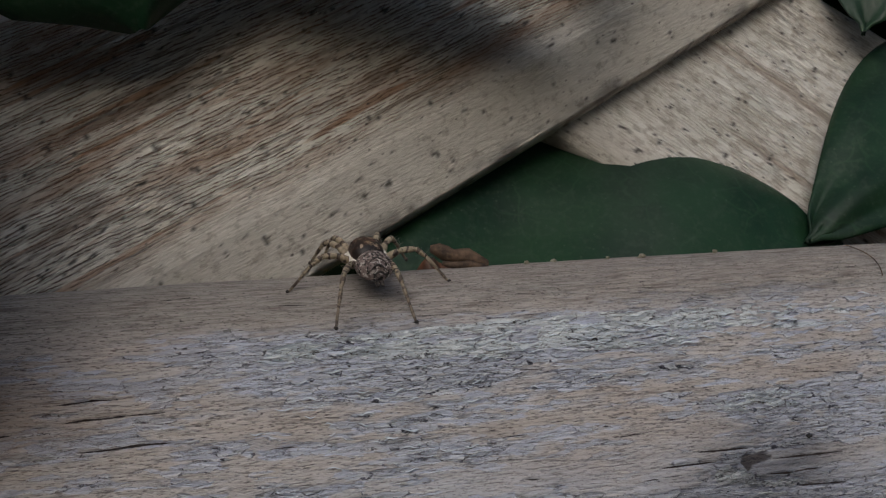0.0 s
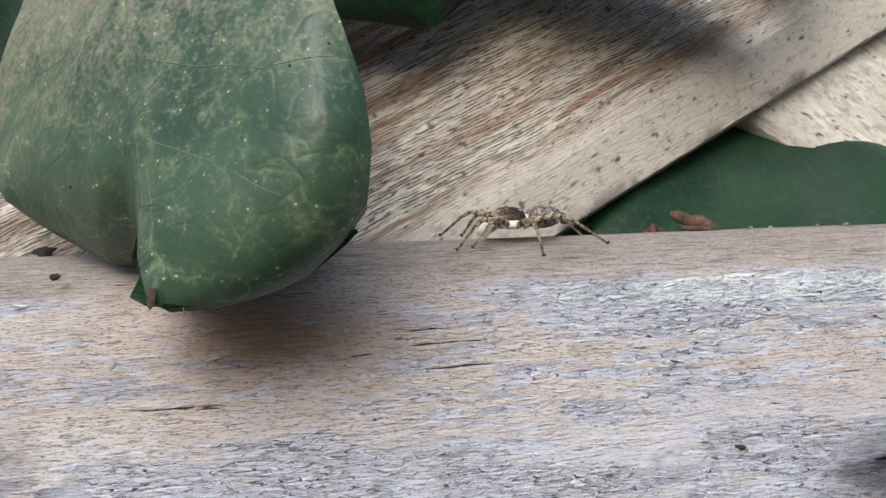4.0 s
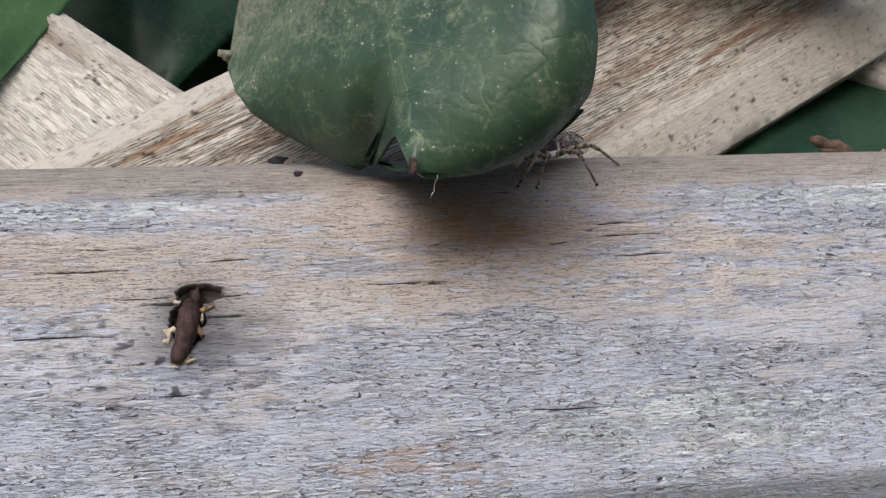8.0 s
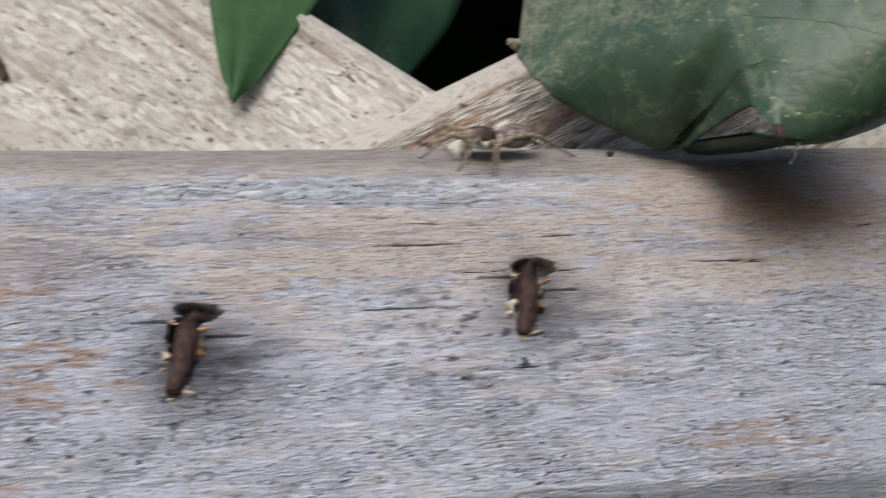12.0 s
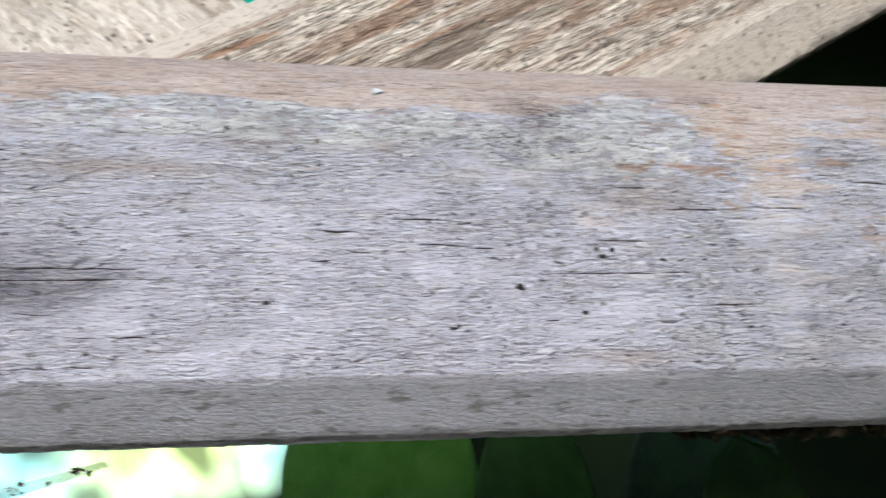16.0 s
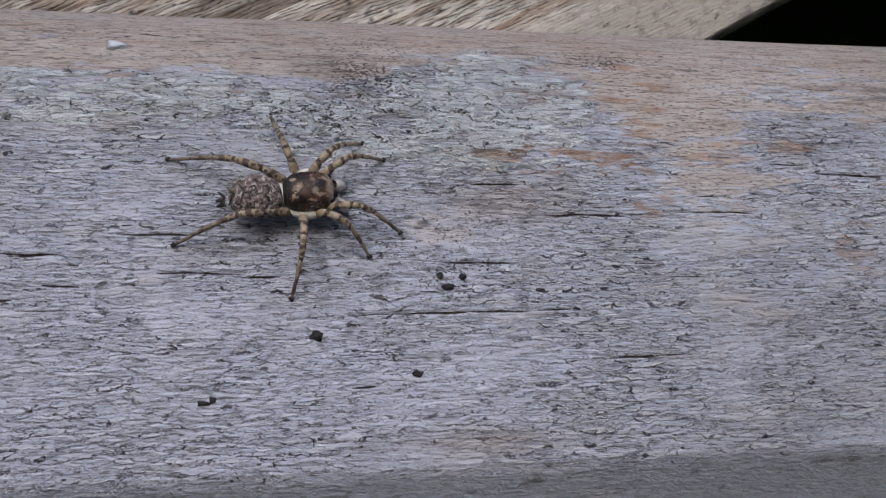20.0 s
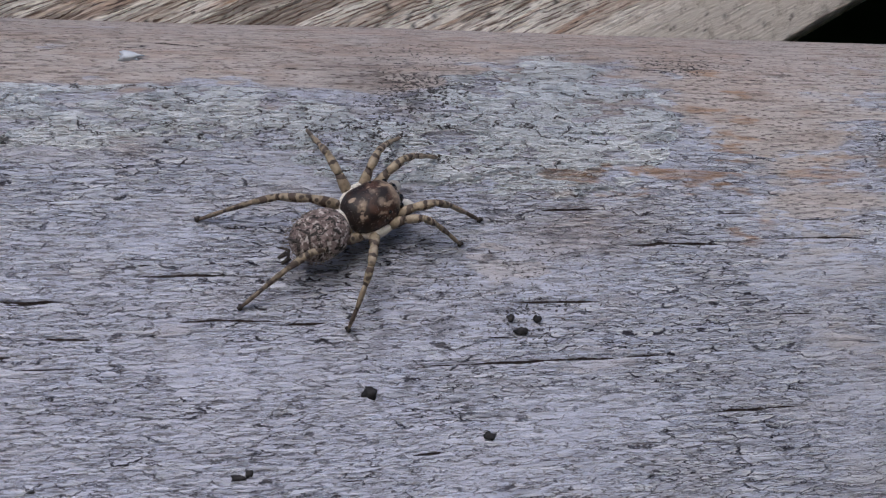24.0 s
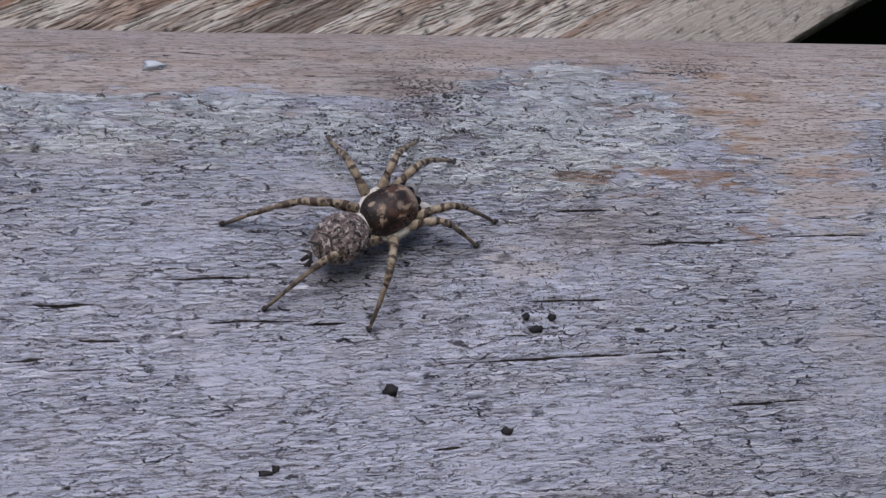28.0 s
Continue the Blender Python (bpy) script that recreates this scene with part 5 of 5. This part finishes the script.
def carapace_material():
    k = Nodes("brown_carapace")
    p = k.coord("Object")
    a = k.noise(p, 1500.0, 4.0)
    b = k.noise(k.coord("Object", (800, 1000, 800)), 1.5, 3.0)
    sep = k.tree.nodes.new("ShaderNodeSeparateXYZ")
    k.link(p, sep.inputs[0])
    c = k.mix(k.ramp(a, 0.40, 0.62), (0.012, 0.007, 0.006), (0.085, 0.04, 0.026))

    def spot(cx, cy, r):
        dx = k.math("POWER", k.math("SUBTRACT", sep.outputs["X"], cx * MM), 2.0)
        dy = k.math("POWER", k.math("SUBTRACT", k.math("ABSOLUTE", sep.outputs["Y"], 0.0), cy * MM), 2.0)
        d = k.math("POWER", k.math("ADD", dx, dy), 0.5)
        return k.ramp(k.math("ADD", d, k.math("MULTIPLY", a, 0.0014)), (r + 0.75) * MM, (r + 0.50) * MM)

    # dark behind, a cream wedge in the middle and pale hair round the eyes
    c = k.mix(k.ramp(sep.outputs["X"], 0.0013, 0.0004, 0, 0.9), c, (0.012, 0.008, 0.008))
    c = k.mix(k.math("MULTIPLY", spot(0.95, 0.0, 0.26), 0.6), c, (0.52, 0.38, 0.25))
    c = k.mix(k.math("MULTIPLY", spot(2.05, 0.42, 0.16), 0.5), c, (0.52, 0.40, 0.30))
    c = k.mix(k.ramp(k.math("ADD", sep.outputs["X"], k.math("MULTIPLY", a, 0.001)), 0.0032, 0.0038, 0, 0.7), c, (0.45, 0.36, 0.27))
    c = k.mix(k.math("MULTIPLY", k.ramp(b, 0.56, 0.62, 0, 0.8), k.ramp(sep.outputs["Z"], 0.0020, 0.0025)), c, (0.46, 0.35, 0.25))
    return k.done(c, 0.5, a, 0.5, 0.0001)


def leg_material():
    k = Nodes("banded_leg")
    p = k.coord("Object")
    sep = k.tree.nodes.new("ShaderNodeSeparateXYZ")
    k.link(p, sep.inputs[0])
    n = k.noise(p, 2400.0, 3.0)
    slow = k.noise(p, 420.0, 2.0)
    wave = k.math("SINE", k.math("ADD", k.math("MULTIPLY", sep.outputs["X"], 6400.0), k.math("ADD", k.math("MULTIPLY", n, 3.0), k.math("MULTIPLY", slow, 14.0))), 0.0)
    c = k.mix(k.ramp(n, 0.35, 0.65), (0.25, 0.20, 0.135), (0.46, 0.38, 0.275))
    c = k.mix(k.ramp(wave, 0.50, 0.75, 0, 0.88), c, (0.055, 0.035, 0.03))
    c = k.mix(k.ramp(k.cells(p, 2300.0), 0.38, 0.24, 0, 0.9), c, (0.05, 0.035, 0.03))
    c = k.mix(k.ramp(sep.outputs["X"], 0.0035, 0.0062, 0, 0.6), c, (0.10, 0.075, 0.06))
    return k.done(c, 0.6, n, 0.6, 0.0001)


M_ABD, M_CARA, M_LEG = abdomen_material(), carapace_material(), leg_material()
M_BAND = plain("white_hair_band", (0.86, 0.83, 0.77), (0.70, 0.66, 0.58), 3000, 0.8)
M_EYE = plain("black_eye", (0.008, 0.008, 0.010), (0.012, 0.011, 0.012), 500, 0.08, 0.0)
M_FOOT = plain("dark_foot", (0.025, 0.02, 0.02), (0.05, 0.04, 0.035), 3000, 0.7)
M_HAIR = plain("body_hair", (0.16, 0.13, 0.11), (0.40, 0.35, 0.30), 3000, 0.7)


def body_shape(length, width, height, cx, cz, front, taper, flat):
    """An egg-like body along x; front and taper say how blunt its two ends are."""
    bm = bmesh.new()
    bmesh.ops.create_uvsphere(bm, u_segments=28, v_segments=18, radius=1)
    for v in bm.verts:
        x, y, z = v.co.z, v.co.x, v.co.y
        k = 1 + (front if x > 0 else -taper) * x
        r = math.sqrt(max(0, y * y + z * z))
        lift = 1.0 if z > 0 else 1 - flat
        grow = (max(1e-6, 1 - x * x) ** 0.40) / (max(1e-6, 1 - x * x) ** 0.5) if abs(x) < 0.999 else 1
        bump = 1 + 0.04 * noise.noise(Vector((x * 3, y * 3, z * 3)))
        v.co = Vector((cx + x * length / 2, y * width / 2 * k * grow * bump, cz + z * height / 2 * k * lift * grow * bump)) * MM
    return bm


spider = tagged(new("jumping_spider"), "mottled grey-brown jumping spider with banded legs on the rail", "spider")
head = part("cephalothorax", body_shape(3.5, 2.8, 2.25, 1.72, 1.75, 0.10, 0.16, 0.25), M_CARA, spider, "dark brown carapace with cream spots")
tail = part("abdomen", body_shape(3.55, 3.0, 2.6, -1.75, 1.65, 0.02, -0.10, 0.3), M_ABD, spider, "mottled grey-brown abdomen")
for s in (-1, 1):
    path = [((1.72 + 1.7 * math.cos(a)) * MM, s * (0.3 + 1.08 * math.sin(a)) * MM, (1.28 + 0.1 * math.sin(a)) * MM) for a in np.linspace(0.6, 2.75, 14)]
    part("side_band", tube(path, [0.00008 + 0.00036 * math.sin(math.pi * j / 13) for j in range(14)], 8), M_BAND, spider, "white hairy band along the carapace")
part("rear_band", tube([((-0.12 + 0.12 * abs(q)) * MM, (q * 0.8 + 0.15) * MM, (1.98 - 0.75 * q * q) * MM) for q in np.linspace(-1, 1, 11)], [0.00010 + 0.00016 * math.sin(math.pi * j / 10) for j in range(11)], 7), M_BAND, spider, "white hairy collar")
for x, y, z, r in ((3.36, 0.36, 1.85, 0.34), (3.18, 0.86, 1.95, 0.20), (2.25, 1.02, 2.38, 0.15)):
    for s in (-1, 1):
        part("eye", lump((x * MM, s * y * MM, z * MM), (r * MM,) * 3, 1, 0.0), M_EYE, head)
for s in (-1, 1):
    part("pedipalp", tube([((3.3 + 0.55 * q) * MM, s * (0.55 + 0.16 * q) * MM, (1.2 - 0.35 * q * q + 0.1 * q) * MM) for q in (0, 0.6, 1.1, 1.6, 2.0)], [0.0002, 0.00034, 0.00038, 0.00036, 0.00016], 8), M_BAND, spider, "pale hairy feeler")
    part("jaw", lump((3.35 * MM, s * 0.38 * MM, 0.95 * MM), (0.36 * MM, 0.34 * MM, 0.6 * MM), 3, 0.1), M_CARA, spider)
    part("spinneret", tube([(-3.75 * MM, s * 0.16 * MM, 1.25 * MM), (-4.3 * MM, s * 0.2 * MM, 1.1 * MM)], [0.00018, 0.00010], 6), M_FOOT, spider)
for k, (x, z) in enumerate(((-0.9, 2.78), (-1.7, 2.85), (-2.5, 2.75), (-3.2, 2.45), (-3.8, 2.1))):
    part("chevron", tube([((x - 0.35 * abs(q)) * MM, q * (0.95 - 0.1 * k) * MM, (z + 0.02 - 0.38 * q * q) * MM) for q in np.linspace(-1, 1, 9)], [0.00003 + 0.00007 * math.sin(math.pi * j / 8) for j in range(9)], 5), M_FOOT, tail)


def hairs(centre, radii, count, seed):
    rnd = random.Random(seed)
    verts, faces = [], []
    for _ in range(count):
        n = Vector((rnd.gauss(0, 1), rnd.gauss(0, 1), abs(rnd.gauss(0, 1)) + 0.05)).normalized()
        p = Vector((centre[0] + n.x * radii[0], centre[1] + n.y * radii[1], centre[2] + n.z * radii[2])) * MM
        d = (n + Vector((-0.9, 0, 0)) + Vector([rnd.uniform(-0.3, 0.3) for _ in range(3)])).normalized() * rnd.uniform(0.15, 0.32) * MM
        s = d.cross(Vector((0.3, 0.2, 1))).normalized() * 0.018 * MM
        u = d.cross(s).normalized() * 0.018 * MM
        at = len(verts)
        verts += [p + s, p - s + u, p - s - u, p + d]
        faces += [(at, at + 1, at + 3), (at + 1, at + 2, at + 3), (at + 2, at, at + 3)]
    me = bpy.data.meshes.new("hair")
    me.from_pydata(verts, [], faces)
    me.materials.append(M_HAIR)
    return me


tagged(part("hair", hairs((-1.95, 0, 1.65), (1.85, 1.5, 1.2), 420, 5), None, tail), kind="stuff")
tagged(part("hair", hairs((1.75, 0, 1.65), (1.9, 1.4, 1.15), 350, 6), None, head), kind="stuff")

# hips and feet, forward and to the left, in millimetres: as it first sits on the face, and after it turned
LEGS = (((2.5, 1.0), (7.5, 2.7), (6.9, 1.2)), ((1.9, 1.25), (6.2, 4.1), (6.0, 3.3)), ((1.2, 1.3), (0.1, 6.8), (1.8, 7.0)), ((0.5, 1.1), (-7.1, 4.0), (-6.7, 4.9)),
        ((2.5, -1.0), (7.8, -2.9), (6.7, -3.1)), ((1.9, -1.25), (5.4, -4.4), (5.6, -4.2)), ((1.2, -1.3), (-0.2, -6.8), (-3.7, -5.8)), ((0.5, -1.1), (-7.3, -2.2), (-7.7, -0.9)))


def leg(hip, foot):
    """One leg in its own space: x runs from the hip to the foot, z up; four joints, each a mesh."""
    reach = math.hypot(foot[0] - hip[0], foot[1] - hip[1])
    drop = -1.15
    sway = 0.28 if abs(hip[0] - 1.7) < 0.9 else -0.15
    knots = [(0, 0), (0.22, 0.95), (0.45, 1.25), (0.62, 0.72), (0.82, -0.25), (1.0, drop)]
    pts = [Vector((q * reach, sway * math.sin(math.pi * q), h)) * MM for q, h in knots]

    def limb(i, j, r0, r1):
        out = []
        for k in range(7):
            q = k / 6
            p = pts[i].lerp(pts[j], q)
            out.append((p, (r0 + (r1 - r0) * q) * (0.86 + 0.28 * math.sin(math.pi * q)) * MM))
        return tube([a for a, _ in out], [b for _, b in out], 9)

    femur = part("leg", limb(0, 1, 0.32, 0.27), M_LEG, spider)
    part("patella", limb(1, 2, 0.26, 0.225), M_LEG, femur)
    part("tibia", limb(2, 3, 0.22, 0.175), M_LEG, femur)
    part("metatarsus", limb(3, 4, 0.16, 0.125), M_LEG, femur)
    part("tarsus", limb(4, 5, 0.13, 0.09), M_LEG, femur)
    part("claw_tuft", lump(pts[5] + Vector((0, 0, 0.00008)), (0.00022, 0.00018, 0.00012), 2, 0.3), M_FOOT, femur, "dark foot tuft")
    rnd = random.Random(int(reach * 100))
    bm = bmesh.new()
    for _ in range(46):
        q = rnd.uniform(0.1, 0.95)
        p = Vector((np.interp(q, [k[0] for k in knots], [v.x for v in pts]), np.interp(q, [k[0] for k in knots], [v.y for v in pts]), np.interp(q, [k[0] for k in knots], [v.z for v in pts])))
        d = Vector((rnd.uniform(0.2, 0.7), rnd.uniform(-1, 1), rnd.uniform(-1, 1))).normalized() * rnd.uniform(0.4, 0.75) * MM
        s = Vector((0, 0.016, 0.01)) * MM
        a, b, c, e = bm.verts.new(p + s), bm.verts.new(p - s), bm.verts.new(p + s.yzx), bm.verts.new(p + d)
        for f in ((a, b, e), (b, c, e), (c, a, e)):
            bm.faces.new(f)
    tagged(part("bristles", bm, M_HAIR, femur), kind="stuff")
    return femur


legs = [leg(hip, foot) for hip, foot, _ in LEGS]


def azimuth(hip, foot):
    return math.degrees(math.atan2(foot[1] - hip[1], foot[0] - hip[0]))


# when the spider walks, hops or turns: start, end, swing of the legs in degrees
GAITS = ((0.9, 2.0, 14), (2.6, 7.2, 13), (9.2, 10.0, 8), (11.6, 15.4, 20))


def motions():
    def on(t, x, y, z, tilt, heading):
        """A row for the spider: tilt is 0 on the upright face and 90 on the top of the rail."""
        return (t, pose(x * MM, y * MM, z * MM, 90 - tilt, 0, 0) @ pose(0, 0, 0, 0, 0, heading))

    walk(spider, [
        on(0.0, 6.0, 2.4, 21.4, 50, 92), on(0.8, 5.6, 2.6, 21.6, 52, 96), on(1.2, 4.8, 3.2, 22.2, 58, 118), on(1.5, 4.0, 4.0, 22.8, 66, 150), on(1.8, 2.6, 4.2, 23.0, 70, 172),
        on(2.5, 1.6, 4.2, 23.0, 70, 178), on(3.5, -2.5, 4.0, 22.8, 66, 180), on(4.5, -6.8, 3.0, 22.0, 55, 182), on(5.0, -9.8, 2.8, 21.8, 53, 184), on(5.5, -12.4, 2.8, 21.8, 53, 186), on(6.0, -16.3, 3.0, 21.9, 56, 190),
        on(6.6, -17.6, 3.0, 21.9, 55, 196), on(7.2, -19.4, 2.2, 21.0, 46, 206), on(8.0, -20.4, 2.1, 20.9, 45, 210), on(8.6, -20.2, 2.5, 21.5, 50, 196), on(9.2, -20.0, 2.9, 21.9, 54, 188), on(10.0, -21.4, 2.7, 21.8, 52, 184),
        on(10.5, -22.0, 2.9, 21.9, 54, 184), on(11.0, -25.0, 4.0, 22.7, 66, 183), on(11.5, -28.0, 4.2, 22.8, 68, 182), on(12.0, -58.0, 2.0, 20.2, 42, 182), on(12.5, -108.0, 0.4, 15.5, 14, 184), on(13.0, -160.0, -0.1, 12.0, 4, 183), on(13.5, -214.0, -0.1, 10.0, 0, 182),
        on(14.2, -268.0, -0.1, 8.0, 0, 181), on(14.9, -306.0, -0.1, 7.0, 0, 178), on(15.3, -311.0, -0.1, 6.4, 0, 120), on(15.7, -311.5, -0.1, 6.2, 0, 50), on(16.2, -311.0, -0.1, 6.2, 0, 8), on(16.85, -310.4, -0.1, 6.2, 0, 4),
        on(17.0, -285.6, -2.0, 4.6, 0, 3), on(17.13, -252.0, -0.8, 5.6, 0, 3), on(17.2, -248.6, -0.1, 5.3, 0, 4), on(17.6, -249.0, -0.1, 4.9, 0, 5), on(20.0, -249.1, -0.1, 4.6, 0, 6), on(22.05, -248.9, -0.1, 4.9, 0, 7),
        on(22.4, -248.2, -0.1, 5.0, 0, 29), on(24.5, -248.0, -0.1, 4.9, 0, 30), on(28.0, -248.0, -0.1, 4.9, 0, 30)])
    for n, (hip, foot, later) in enumerate(LEGS):
        a0, a1 = azimuth(hip, foot), azimuth(hip, later)
        phase = 0 if n in (0, 2, 5, 7) else math.pi
        rows = [(0.0, a0, 0)]
        for t0, t1, swing in GAITS:
            steps = int((t1 - t0) / 0.14)
            rows.append((t0, a0, 0))
            for k in range(1, steps):
                wave = math.sin(k * math.pi / 2 + phase)
                rows.append((t0 + k * 0.14, a0 + swing * wave * (1 if hip[1] > 0 else -1), -5 * max(0, math.cos(k * math.pi / 2 + phase))))
            rows.append((t1, a0, 0))
        back = abs(a0) > 80
        rows += [(16.85, a0, 0), (17.0, a0 * (1.08 if back else 0.8), -14), (17.15, a0, 0), (22.05, a0, 0), (22.4, a1, 0), (28.0, a1, 0)]
        walk(legs[n], [(t, pose(hip[0] * MM, hip[1] * MM, 1.15 * MM, 0, 0, a) @ pose(0, 0, 0, 0, lift + (7 if t < 11.5 else 0), 0)) for t, a, lift in rows])


motions()
